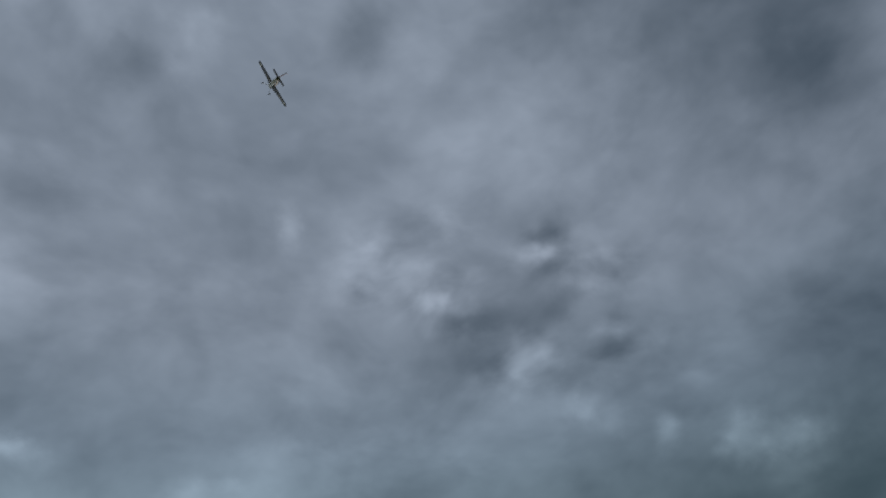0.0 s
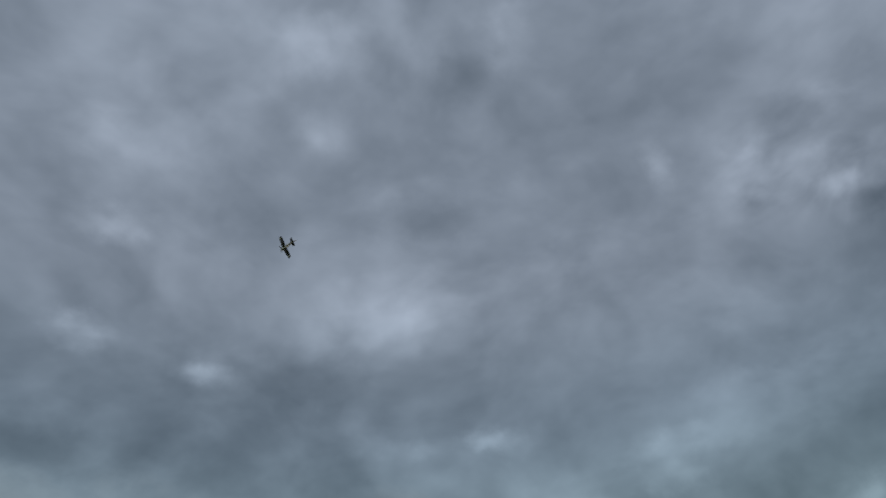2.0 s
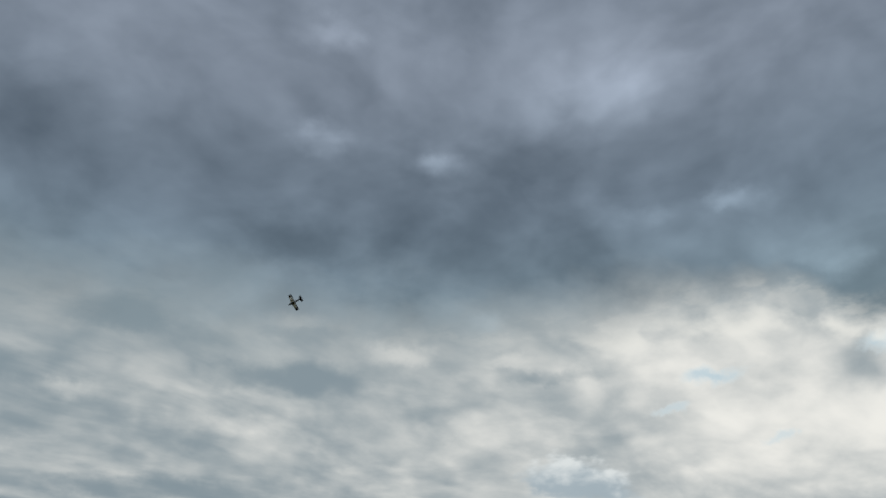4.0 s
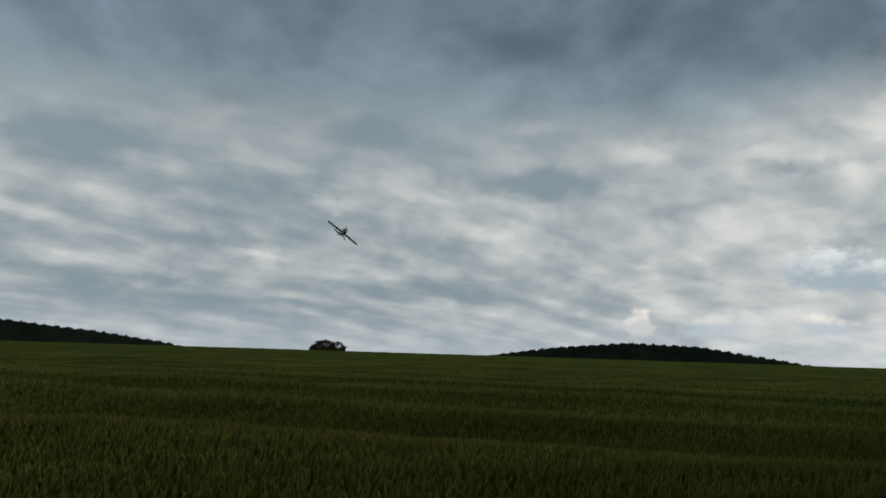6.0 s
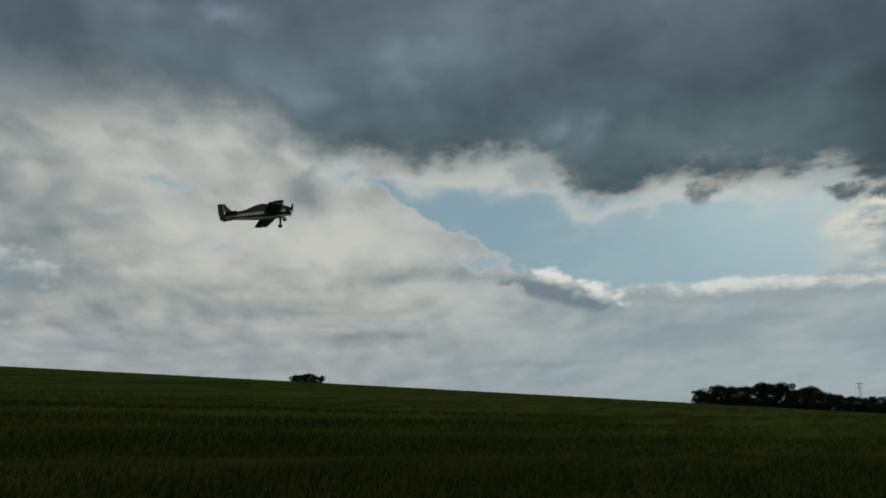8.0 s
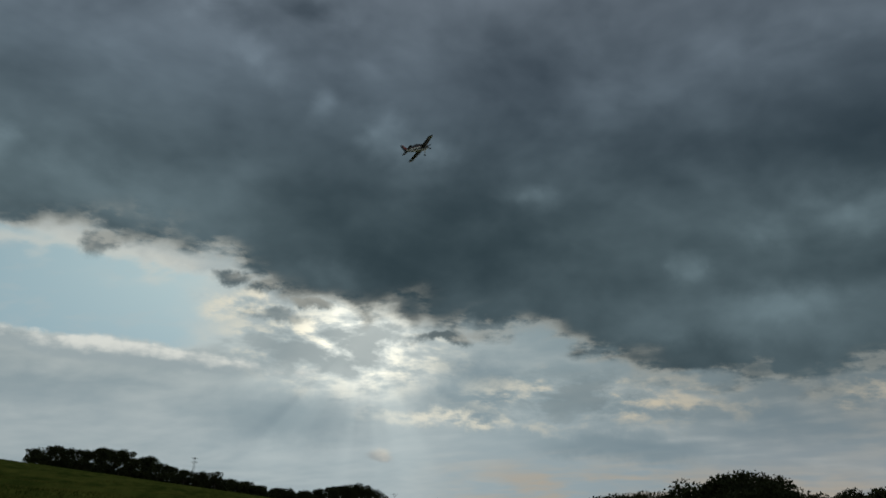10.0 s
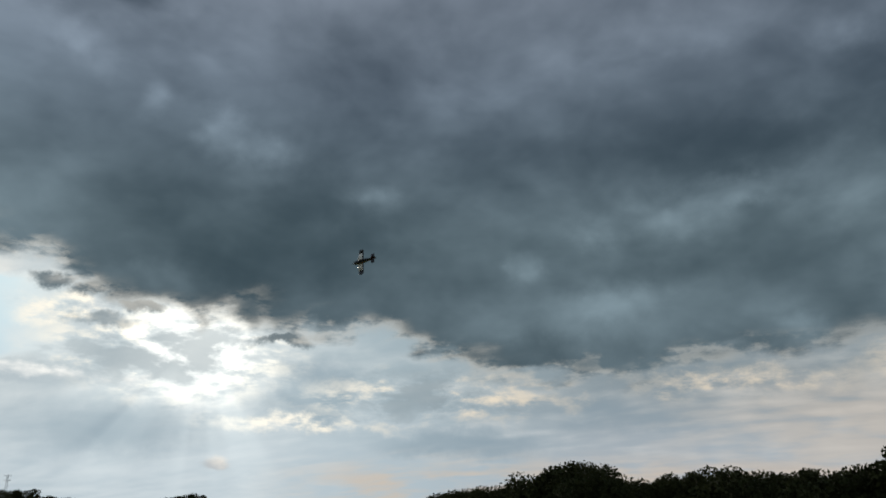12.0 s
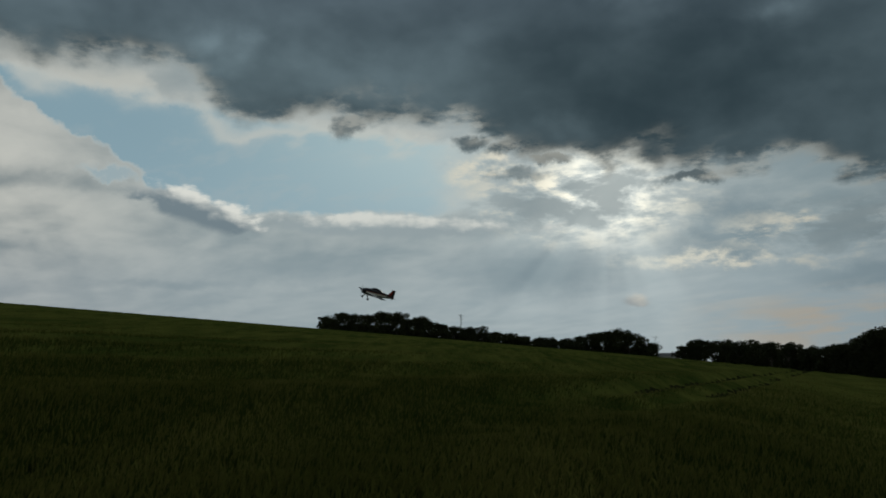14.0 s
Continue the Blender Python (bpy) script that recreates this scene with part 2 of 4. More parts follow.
    pts = ((-124, 20.4), (-112, 20.4), (-102, 20.7), (-90, 20.5), (-77, 19.8), (-66, 19.3), (-56.5, 20.2), (-50, 21.0), (-40.3, 20.7), (-35.3, 18.6), (-25, 18.1), (-20.4, 17.8), (-16.3, 15.8), (-10.5, 15.6),
           (-5, 15.4), (-1.3, 15.1), (4.4, 13.2), (8.3, 12.2), (14, 12.0), (18.5, 11.1), (22.5, 11.3), (27, 9.7), (33.5, 8.3), (41, 7.8), (46.5, 8.5), (50, 9.0), (58.8, 10.4), (74, 11.0))
    c = edge.mapping.curves[0]
    for i, (a, e) in enumerate(pts):
        p = ((a + 125) / 200, e / 30)
        if i == 0:
            c.points[0].location = p
        elif i == len(pts) - 1:
            c.points[1].location = p
        else:
            c.points.new(*p)
    edge.mapping.update()
    edge_el = Val(edge.outputs[0]) * 30.0
    soft = az.step(-25, -65, 0.75, 4.0)
    over = el + we * 0.25 + fe * 0.45 + (s2 - 0.5) * 4.5 + (streak - 0.5) * az.step(-40, -75) * 10.0 + (billow - 0.5) * 1.0 - edge_el
    deck = over.step(soft * -0.8, soft * 1.3)
    # torn scraps below the edge
    for a, e, ra, re, k in ((-8.0, 15.2, 1.5, 1.6, 0.75), (1.2, 14.0, 2.2, 0.7, 0.9), (3.6, 13.3, 2.2, 0.7, 0.9), (6.4, 12.7, 2.4, 0.7, 0.9), (16.2, 11.0, 3.2, 0.6, 0.85), (4.4, 11.4, 2.6, 0.6, 0.5)):
        deck = deck.high(blob(a, e, ra, re, 0.7, 1.0, k))
    n1 = fbm(lump, 2.2, 3, 0.5, 4.4)
    n2 = fbm(lump, 5.2, 4, 0.48, 1.1)
    n3 = fbm(lump, 13.0, 4, 0.48, 2.9)
    relief = (n2 - fbm(lump_lit, 5.2, 4, 0.48, 1.1)) + (n3 - fbm(lump_lit, 13.0, 4, 0.48, 2.9)) * 0.4
    body = n1 * 0.42 + n2 * 0.43 + n3 * 0.15
    # thinner, lighter cloud overhead and to the left
    thin = el.step(24, 46) * 0.20 + el.step(17, 27) * 0.14 + 0.04 - az.step(-30, 10) * el.step(34, 24) * 0.12
    thin = thin + body.step(0.32, 0.68, -0.20, 0.20) + relief * 0.6 - az.step(-4, 18) * el.step(17, 25) * 0.20 + az.step(-62, -80) * el.step(34, 24) * 0.06 - az.step(-82, -102) * 0.10 - az.step(-5, 25) * el.step(36, 46) * 0.18
    # broad tones
    thin = thin + total(((-18, 27, 26, 6, 0.16), (-38, 24.0, 9, 2.6, 0.14), (-10, 18.3, 15, 3.2, 0.30), (40, 12.5, 16, 3.5, 0.30), (20, 14, 12, 3.0, 0.14), (60, 14, 10, 3.0, 0.2), (5.6, 48.4, 17, 6.6, 0.14)))
    light = total(((-35.9, 56.0, 4, 4, 0.3), (-23.9, 44.2, 2.0, 2.4, 0.25), (-59.6, 55.9, 8, 3.0, 0.45), (-50.7, 36.9, 10, 4.6, 0.32), (-42.8, 28.0, 3.2, 1.2, 0.36), (-49.5, 27.6, 3.4, 1.3, 0.25), (-27.5, 26.0, 6.8, 1.6, 0.25),
                   (-76.2, 34.1, 3.8, 1.8, 0.5), (-76.2, 41.1, 5, 1.8, 0.35), (-66.0, 32.3, 3.6, 1.2, 0.36), (-57.5, 49.8, 4.7, 2.3, 0.22), (-30.3, 24.3, 5.0, 2.3, 0.34), (-77.8, 46.8, 8, 2.5, 0.25), (-97.2, 46.3, 4.5, 2.0, 0.25)))
    light = light + total(((-37.0, 22.7, 3.4, 1.7, 0.5), (-62.1, 21.1, 2.4, 1.1, 0.25), (-41.9, 27.3, 3.4, 1.3, 0.2), (-17.6, 19.8, 4.8, 2.2, 0.55), (-0.3, 29.8, 5.3, 2.0, 0.28), (11.0, 24.9, 3.1, 2.7, 0.42), (14.4, 24.1, 2.8, 1.5, 0.28),
                           (22.5, 20.9, 3.3, 1.4, 0.34), (33.7, 15.9, 1.8, 1.8, 0.35), (39.1, 18.4, 3.7, 1.8, 0.38), (44.5, 19.0, 5.4, 2.5, 0.4), (49.4, 20.3, 4.9, 1.5, 0.36), (39.9, 13.6, 6.2, 2.0, 0.3)))
    light = light + total(((2.0, 28.7, 3.4, 2.6, 0.26), (5.7, 26.8, 1.6, 2.4, 0.26), (51.5, 10.9, 3.1, 2.0, 0.36), (55.2, 19.2, 6.4, 3.0, 0.25), (44.1, 31.2, 14.8, 3.0, 0.2), (58.1, 29.5, 5.2, 2.0, 0.2), (7.3, 14.6, 5.8, 2.0, 0.25)))
    heavy = total(((-15.2, 57.2, 5.6, 3.6, 0.3), (28.4, 44.2, 7.8, 6.1, 0.35), (-47.3, 43.6, 9.0, 2.8, 0.42), (20.1, 29.6, 9.3, 5.6, 0.36), (17.3, 20.8, 5.4, 3.5, 0.25), (-43.0, 53.2, 9.0, 2.4, 0.28), (-58.7, 32.5, 7.5, 4.0, 0.42),
                   (-77.3, 26.3, 7.3, 3.2, 0.4), (-67.0, 43.5, 8.3, 4.5, 0.22), (-47.0, 23.0, 10.5, 2.4, 0.22), (-67.6, 26.4, 9.6, 4.0, 0.25), (-96.5, 31.5, 10, 5.6, 0.42)))
    heavy = heavy + total(((-42.1, 22.0, 9.8, 1.6, 0.22), (-22.3, 19.2, 7.0, 1.3, 0.32), (-15.8, 25.2, 12.3, 4.0, 0.26), (14.5, 17.5, 17.4, 7.0, 0.36), (49.8, 23.3, 12.7, 2.8, 0.5), (17.7, 15.2, 13.6, 4.0, 0.2), (34.0, 10.1, 6.7, 1.8, 0.34),
                           (55.7, 13.5, 4.7, 3.0, 0.3), (54.3, 8.6, 5.6, 1.7, 0.4), (59.3, 26.0, 6.8, 4.6, 0.32), (-22.5, 30.2, 11.7, 2.5, 0.22)))
    thin = thin + ((over - 0.5) / 4.0).bell() * az.step(-28, -45) * 0.16
    thin = thin + light * (billow * 0.9 + n3 * 1.2 - 0.15) - heavy * (n2 * 1.0 + 0.08)
    # heaped cloud with lit rims
    heap = total(((-15.9, 41.5, 5.2, 4.6, 0.7), (-9.9, 38.6, 5.6, 4.0, 0.7), (0.2, 40.6, 5.0, 2.6, 0.7), (5.0, 37.9, 6.2, 2.8, 0.7), (-4.0, 33.3, 6.0, 4.0, 0.75), (-7.9, 43.4, 5.6, 2.8, 0.4), (4.0, 33.0, 5.5, 2.8, 0.5)))
    hollow = total(((-6.6, 36.8, 5.0, 1.4, 0.34), (-12.2, 44.7, 4.0, 1.7, 0.3), (0.5, 36.5, 3.5, 1.5, 0.3), (-19.5, 36.0, 4.0, 2.5, 0.12)))
    curl = cells(bent(tall, 7.0, 0.12), 12.0, 0.3).step(0.6, 0.05) * 0.65 + cells(bent(tall, 14.0, 0.06), 27.0, 0.3).step(0.6, 0.05) * 0.35
    thin = thin + heap.low(1.0) * (curl * 0.95 + (n3 - 0.5) * 2.0 - 0.16) - hollow * 0.6
    # slate blue overhead, greener low down
    deck_col = mix(thin.step(-0.69, 1.56), mix(el.step(17, 30), (0.026, 0.045, 0.057), (0.027, 0.042, 0.060)), mix(el.step(17, 30), (0.264, 0.358, 0.410), mix(el.step(24, 40), (0.290, 0.374, 0.462), (0.334, 0.386, 0.470))))
    # lit fringe along the edge
    under = ((over + 1.2) / 0.9).bell() * az.step(-70, -40) * az.step(6, -2) * s2.step(0.42, 0.54)
    low = mix(under * 0.6, low, (0.64, 0.635, 0.59))
    fringe = (over / 0.9).bell() * az.step(-90, -40, 0.2, 0.9) * (near_sun.step(60, 12, 0.45, 1.0)) * s3.step(0.42, 0.56)
    deck_col = mix(fringe * 0.5, deck_col, (0.62, 0.59, 0.52))
    sky = mix(deck, low, deck_col)
    bg = nt.nodes.new("ShaderNodeBackground")
    link(scaled(sky, 10.0), bg.inputs["Color"])
    bg.inputs["Strength"].default_value = 0.1
    out = nt.nodes.new("ShaderNodeOutputWorld")
    link(bg.outputs[0], out.inputs[0])
    scene.world = world


make_sky()
sun = new("sun", bpy.data.lights.new("sun", "SUN"))
sun.data.energy, sun.data.angle, sun.data.color = 0.5, radians(12), (1.0, 0.9, 0.75)
sun.matrix_world = look((0, 0, 0), (-math.sin(radians(SUN_AZ)), -math.cos(radians(SUN_AZ)), -math.tan(radians(SUN_EL))))


# ---- materials ----
TRAM_AZ = radians(24.0)       # the way the tramlines run


def material(name, col, col2=None, rough=0.7, scale=8.0, metal=0.0, bump=0.0, detail=5, island=0.0, per_object=0.0, spec=0.5, along=0.0):
    """A base colour that wanders between col and col2 at two scales, with grain in the relief."""
    m = bpy.data.materials.new(name)
    m.use_nodes = True
    nt = m.node_tree
    bsdf = nt.nodes["Principled BSDF"]
    bsdf.inputs["Metallic"].default_value = metal
    bsdf.inputs["Specular IOR Level"].default_value = spec
    Val = wrap(nt)
    tc = nt.nodes.new("ShaderNodeTexCoord")
    where = tc.outputs["Object"]
    if along:
        # drawn out along the tramlines
        mp = nt.nodes.new("ShaderNodeMapping")
        mp.inputs["Rotation"].default_value, mp.inputs["Scale"].default_value = (0, 0, TRAM_AZ), (1, along, 1)
        nt.links.new(where, mp.inputs["Vector"])
        where = mp.outputs[0]

    def tex(s, d):
        n = nt.nodes.new("ShaderNodeTexNoise")
        n.inputs["Scale"].default_value, n.inputs["Detail"].default_value = s, d
        nt.links.new(where, n.inputs["Vector"])
        return Val(n.outputs[0])
    a, b = tex(scale, detail), tex(scale * 0.13, 3)
    f = (a * 0.6 + b * 0.4).step(0.35, 0.65)
    if island:
        g = nt.nodes.new("ShaderNodeNewGeometry")
        f = f * (1 - island) + Val(g.outputs["Random Per Island"]) * island
    if per_object:
        o = nt.nodes.new("ShaderNodeObjectInfo")
        f = f * (1 - per_object) + Val(o.outputs["Random"]) * per_object
    mx = nt.nodes.new("ShaderNodeMix")
    mx.data_type = "RGBA"
    mx.inputs[6].default_value, mx.inputs[7].default_value = (*col, 1), (*(col2 or [c * 0.8 for c in col]), 1)
    nt.links.new(f.s, mx.inputs[0])
    nt.links.new(mx.outputs[2], bsdf.inputs["Base Color"])
    nt.links.new((a * 0.2 + (rough - 0.1)).s, bsdf.inputs["Roughness"])
    if bump:
        bn = nt.nodes.new("ShaderNodeBump")
        bn.inputs["Strength"].default_value, bn.inputs["Distance"].default_value = 0.6, bump
        nt.links.new(a.s, bn.inputs["Height"])
        nt.links.new(bn.outputs[0], bsdf.inputs["Normal"])
    return m


CROP = material("crop_canopy", (0.041, 0.060, 0.012), (0.116, 0.124, 0.027), 0.9, 0.9, bump=0.05, spec=0.0, along=0.12)
# soil of the wheel tracks; its dark green-brown includes the shade lying in them
SHADED_SOIL = material("shaded_track_soil", (0.018, 0.019, 0.008), (0.034, 0.034, 0.013), 0.95, 3, bump=0.03, spec=0.0)
BLADE = material("crop_blades", (0.039, 0.058, 0.011), (0.078, 0.094, 0.020), 0.8, 0.9, island=0.3, spec=0.0, along=0.12)
EARS = material("crop_ears", (0.080, 0.088, 0.018), (0.174, 0.164, 0.042), 0.8, 0.9, island=0.35, spec=0.0, along=0.12)
LEAF = material("leaves", (0.018, 0.026, 0.009), (0.050, 0.052, 0.018), 0.8, 0.6, island=0.5, per_object=0.2, spec=0.1)
BARK = material("bark", (0.07, 0.055, 0.04), (0.12, 0.1, 0.08), 0.9, 6, bump=0.02)
FOREST = material("forest_canopy", (0.008, 0.013, 0.008), (0.018, 0.024, 0.013), 0.95, 0.05, bump=0.4, spec=0.02)
STEEL = material("galvanised_steel", (0.22, 0.23, 0.24), (0.30, 0.31, 0.31), 0.5, 3, metal=0.7)
PLASTER = material("pale_plaster", (0.62, 0.60, 0.56), (0.5, 0.48, 0.44), 0.9, 1.5)
ROOFING = material("grey_roofing", (0.20, 0.19, 0.18), (0.26, 0.24, 0.22), 0.8, 2)


# ---- helpers for meshes ----
def part(name, bm, mat, parent=None, label="", smooth=False):
    me = bpy.data.meshes.new(name)
    bm.to_mesh(me)
    bm.free()
    for p in me.polygons:
        p.use_smooth = smooth
    me.materials.append(mat)
    ob = new(name, me)
    ob.parent = parent
    if label:
        ob["label"] = label
    return ob


def raw_mesh(name, verts, faces, mat, smooth=False):
    """A mesh from arrays: verts (n, 3), faces (m, 3 or 4)."""
    me = bpy.data.meshes.new(name)
    verts, faces = np.asarray(verts, np.float32), np.asarray(faces, np.int32)
    k = faces.shape[1]
    me.vertices.add(len(verts))
    me.vertices.foreach_set("co", verts.ravel())
    me.loops.add(faces.size)
    me.loops.foreach_set("vertex_index", faces.ravel())
    me.polygons.add(len(faces))
    me.polygons.foreach_set("loop_start", np.arange(0, faces.size, k, dtype=np.int32))
    me.update(calc_edges=True)
    if smooth:
        me.polygons.foreach_set("use_smooth", np.ones(len(faces), bool))
    me.materials.append(mat)
    return new(name, me)


def tube(bm, a, b, ra, rb, n=8):
    a, b = Vector(a), Vector(b)
    q = (b - a).to_track_quat("Z", "Y")
    rings = []
    for p, r in ((a, ra), (b, rb)):
        rings.append([bm.verts.new(p + q @ Vector((r * math.cos(2 * math.pi * i / n), r * math.sin(2 * math.pi * i / n), 0))) for i in range(n)])
    for i in range(n):
        bm.faces.new((rings[0][i], rings[0][(i + 1) % n], rings[1][(i + 1) % n], rings[1][i]))
    bm.faces.new(rings[0][::-1]), bm.faces.new(rings[1])


def loft(bm, rings, cap=True):
    """Skin over rings of equal count."""
    vs = [[bm.verts.new(p) for p in r] for r in rings]
    n = len(vs[0])
    for a, b in zip(vs, vs[1:]):
        for i in range(n):
            bm.faces.new((a[i], a[(i + 1) % n], b[(i + 1) % n], b[i]))
    if cap:
        bm.faces.new(vs[0][::-1]), bm.faces.new(vs[-1])
    bmesh.ops.recalc_face_normals(bm, faces=bm.faces)


# ---- the ground ----
TU = np.array((math.sin(TRAM_AZ), math.cos(TRAM_AZ)))
TV = np.array((-math.cos(TRAM_AZ), math.sin(TRAM_AZ)))   # to their left


def wave(x, y, seed, size):
    """Cheap smooth noise: a sum of turned sines."""
    rng = np.random.RandomState(seed)
    s = np.zeros_like(x)
    for i in range(9):
        a, ph, k = rng.uniform(0, 6.28), rng.uniform(0, 6.28), rng.uniform(0.6, 2.2) / size
        s = s + np.sin((x * math.cos(a) + y * math.sin(a)) * k * 6.28 + ph + 1.5 * np.sin((x * math.sin(a) - y * math.cos(a)) * k * 2.9))
    return s / 9


TRACKS = (4.0, 6.6, 17.2, 19.2, 25.6, 27.6, 36.0, 45.0, 47.0, 59.0, 61.0, 77.0, 79.0, 97.0, 99.0, 125.0, 127.0)


def tram_dip(x, y):
    """How far the crop is pressed down, 0 to 1, by the wheel tracks."""
    v = x * TV[0] + y * TV[1] + 0.5 * wave(x, y, 4, 70)
    d = np.zeros_like(x)
    for off in TRACKS:
        d = np.maximum(d, np.exp(-((v - off) / (0.80 + off * 0.004)) ** 2))
    return d * np.clip((np.hypot(x, y) - 14) / 22, 0, 1) * np.clip(0.85 + 0.5 * wave(x, y, 9, 6.0), 0.3, 1)


def land(x, y):
    """Height of the bare land."""
    r = np.hypot(x, y)
    flat = np.clip((r - 420) / 1400, 0, 1)
    flat = flat * flat * (3 - 2 * flat)
    z = -FIELD_SLOPE * x * (1 - flat)
    over = np.clip(r - 300, 0, None)
    drop = np.minimum(over ** 2 / 7000, 150)
    return z - drop


def canopy(x, y):
    """Height of the crop over the land."""
    r = np.hypot(x, y)
    near = np.clip((r - 1.5) / 2.5, 0, 1)
    c = 0.52 + 0.09 * wave(x, y, 1, 9.0) + 0.05 * wave(x, y, 2, 2.3) + 0.10 * wave(x, y, 3, 16) + 0.10 * np.sin((x * TV[0] + y * TV[1] + 1.2 * wave(x, y, 6, 40)) * 0.9)
    return near * c * (1 - 0.93 * tram_dip(x, y))


def make_ground():
    na = 1080
    r = np.concatenate([[0.0], np.geomspace(1.2, 330, 330), np.geomspace(340, 4600, 40)])
    a = np.linspace(0, 2 * math.pi, na, endpoint=False)
    R, A = np.meshgrid(r, a, indexing="ij")
    x, y = R * np.sin(A), R * np.cos(A)
    z = land(x, y) + canopy(x, y) * np.clip((700 - R) / 300, 0, 1) * np.interp(R, (8, 60), (0.42, 0.92))
    verts = np.stack([x, y, z], -1).reshape(-1, 3)
    i = np.arange(len(r) - 1)[:, None] * na
    j = np.arange(na)[None, :]
    k = (j + 1) % na
    faces = np.stack([i + j, i + k, i + na + k, i + na + j], -1)[:, :, ::-1].reshape(-1, 4)
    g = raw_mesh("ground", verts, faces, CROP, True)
    # bare soil in the wheel tracks, coloured dark for the shade between the crop
    g.data.materials.append(SHADED_SOIL)
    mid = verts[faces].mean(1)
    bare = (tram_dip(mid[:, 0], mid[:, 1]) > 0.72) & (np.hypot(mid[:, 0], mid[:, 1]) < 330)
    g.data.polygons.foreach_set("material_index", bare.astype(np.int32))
    tagged(g, "sloping green barley field with pressed wheel tracks", "field", kind="structure")


make_ground()


def make_crop(name, seed, n, mat, label, low, high, thick):
    """Blades or ears that stand out of the field, thinning with distance, where the field is open to view. low, high: part of the crop's height, near and far."""
    rng = np.random.RandomState(seed)
    r = 3.0 * (120 / 3.0) ** (rng.rand(n) ** 0.85)
    a = np.radians(np.where(rng.rand(n) < 0.86, rng.uniform(-118, 66, n), rng.uniform(66, 242, n)))
    x, y = r * np.sin(a), r * np.cos(a)
    h = canopy(x, y)
    keep = rng.rand(n) > 1.6 * tram_dip(x, y)
    x, y, h, r = x[keep], y[keep], h[keep], r[keep]
    n = len(x)
    base = land(x, y) + h * np.interp(r, (8, 60), low)
    tall = rng.uniform(0.75, 1.15, n) * h * np.interp(r, (8, 60), high)
    lean, wide = rng.normal(0.6, 1.0, n), rng.uniform(0.6, 1.3, n) * thick * (1 + r / 16)
    bend = rng.uniform(0.1, 0.55, n) * tall
    ca, sa = np.cos(lean), np.sin(lean)
    p0 = np.stack([x - sa * wide, y + ca * wide, base], -1)
    p1 = np.stack([x + sa * wide, y - ca * wide, base], -1)
    p2 = np.stack([x + ca * bend * 0.4 + sa * wide, y + sa * bend * 0.4 - ca * wide, base + tall * 0.75], -1)
    p3 = np.stack([x + ca * bend, y + sa * bend, base + tall], -1)
    verts = np.stack([p0, p1, p2, p3], 1).reshape(-1, 3)
    ob = raw_mesh(name, verts, np.arange(n * 4).reshape(-1, 4), mat)
    tagged(ob, label, "crop", kind="stuff")


make_crop("barley_blades", 5, 330000, BLADE, "dense green barley blades on the field", (0.30, 0.70), (0.62, 0.26), 0.0042)
make_crop("barley_ears", 6, 330000, EARS, "yellowish green barley ears over the field", (0.88, 0.90), (0.18, 0.18), 0.0036)


# ---- trees ----
def leaf_cloud(rng, centres, radii, count, size):
    """Small leaf quads scattered in and on clumps."""
    c = rng.randint(0, len(centres), count)
    d = rng.normal(size=(count, 3))
    d /= np.linalg.norm(d, axis=1)[:, None]
    p = centres[c] + d * (radii[c] * (0.45 + 0.6 * rng.rand(count)) ** 0.7)[:, None] * np.array((1, 1, 0.8))
    u = rng.normal(size=(count, 3))
    u /= np.linalg.norm(u, axis=1)[:, None]
    w = np.cross(u, rng.normal(size=(count, 3)))
    w /= np.linalg.norm(w, axis=1)[:, None]
    s = (size * rng.uniform(0.6, 1.4, count))[:, None]
    quad = np.stack([p - u * s, p - w * s * 0.6, p + u * s, p + w * s * 0.6], 1)
    return quad.reshape(-1, 3), np.arange(count * 4).reshape(-1, 4)


def make_tree(seed, height, width, leaves, leaf, low=0.22):
    """A broadleaf tree: tapered trunk with limbs, and a crown of leaves in uneven clumps."""
    rng = np.random.RandomState(seed)
    root = new("tree")
    bm = bmesh.new()
    top = Vector((rng.uniform(-0.3, 0.3), rng.uniform(-0.3, 0.3), height * 0.72))
    tube(bm, (0, 0, -0.6), (0, 0, height * 0.25), height * 0.028, height * 0.021)
    tube(bm, (0, 0, height * 0.25), top, height * 0.021, height * 0.006)
    cs, rs = [], []
    for i in range(15):
        h = height * rng.uniform(low, 0.66)
        a, out = i * 2.4 + rng.uniform(-0.5, 0.5), width * rng.uniform(0.35, 1.0) * (1.15 - abs(h / height - 0.42))
        tip = Vector((math.cos(a) * out, math.sin(a) * out, min(h + out * rng.uniform(0.3, 0.8), height * 0.93)))
        tube(bm, (0, 0, h * 0.85), tip, height * 0.010, height * 0.002, 5)
        cs.append(tip), rs.append(width * rng.uniform(0.20, 0.42))
    for i in range(9):
        a, out = rng.uniform(0, 6.28), width * rng.uniform(0.0, 0.45)
        cs.append(Vector((math.cos(a) * out, math.sin(a) * out, height * rng.uniform(0.55, 0.93)))), rs.append(width * rng.uniform(0.2, 0.38))
    part("trunk", bm, BARK, root)
    v, f = leaf_cloud(rng, np.array([tuple(c) for c in cs]), np.array(rs), leaves, leaf)
    crown = raw_mesh("crown", v, f, LEAF)
    crown.parent = root
    return root


def on_land(az, dist, lift=0.0):
    x, y = dist * math.sin(radians(az)), dist * math.cos(radians(az))
    return x, y, float(land(np.array([x]), np.array([y]))[0]) + lift


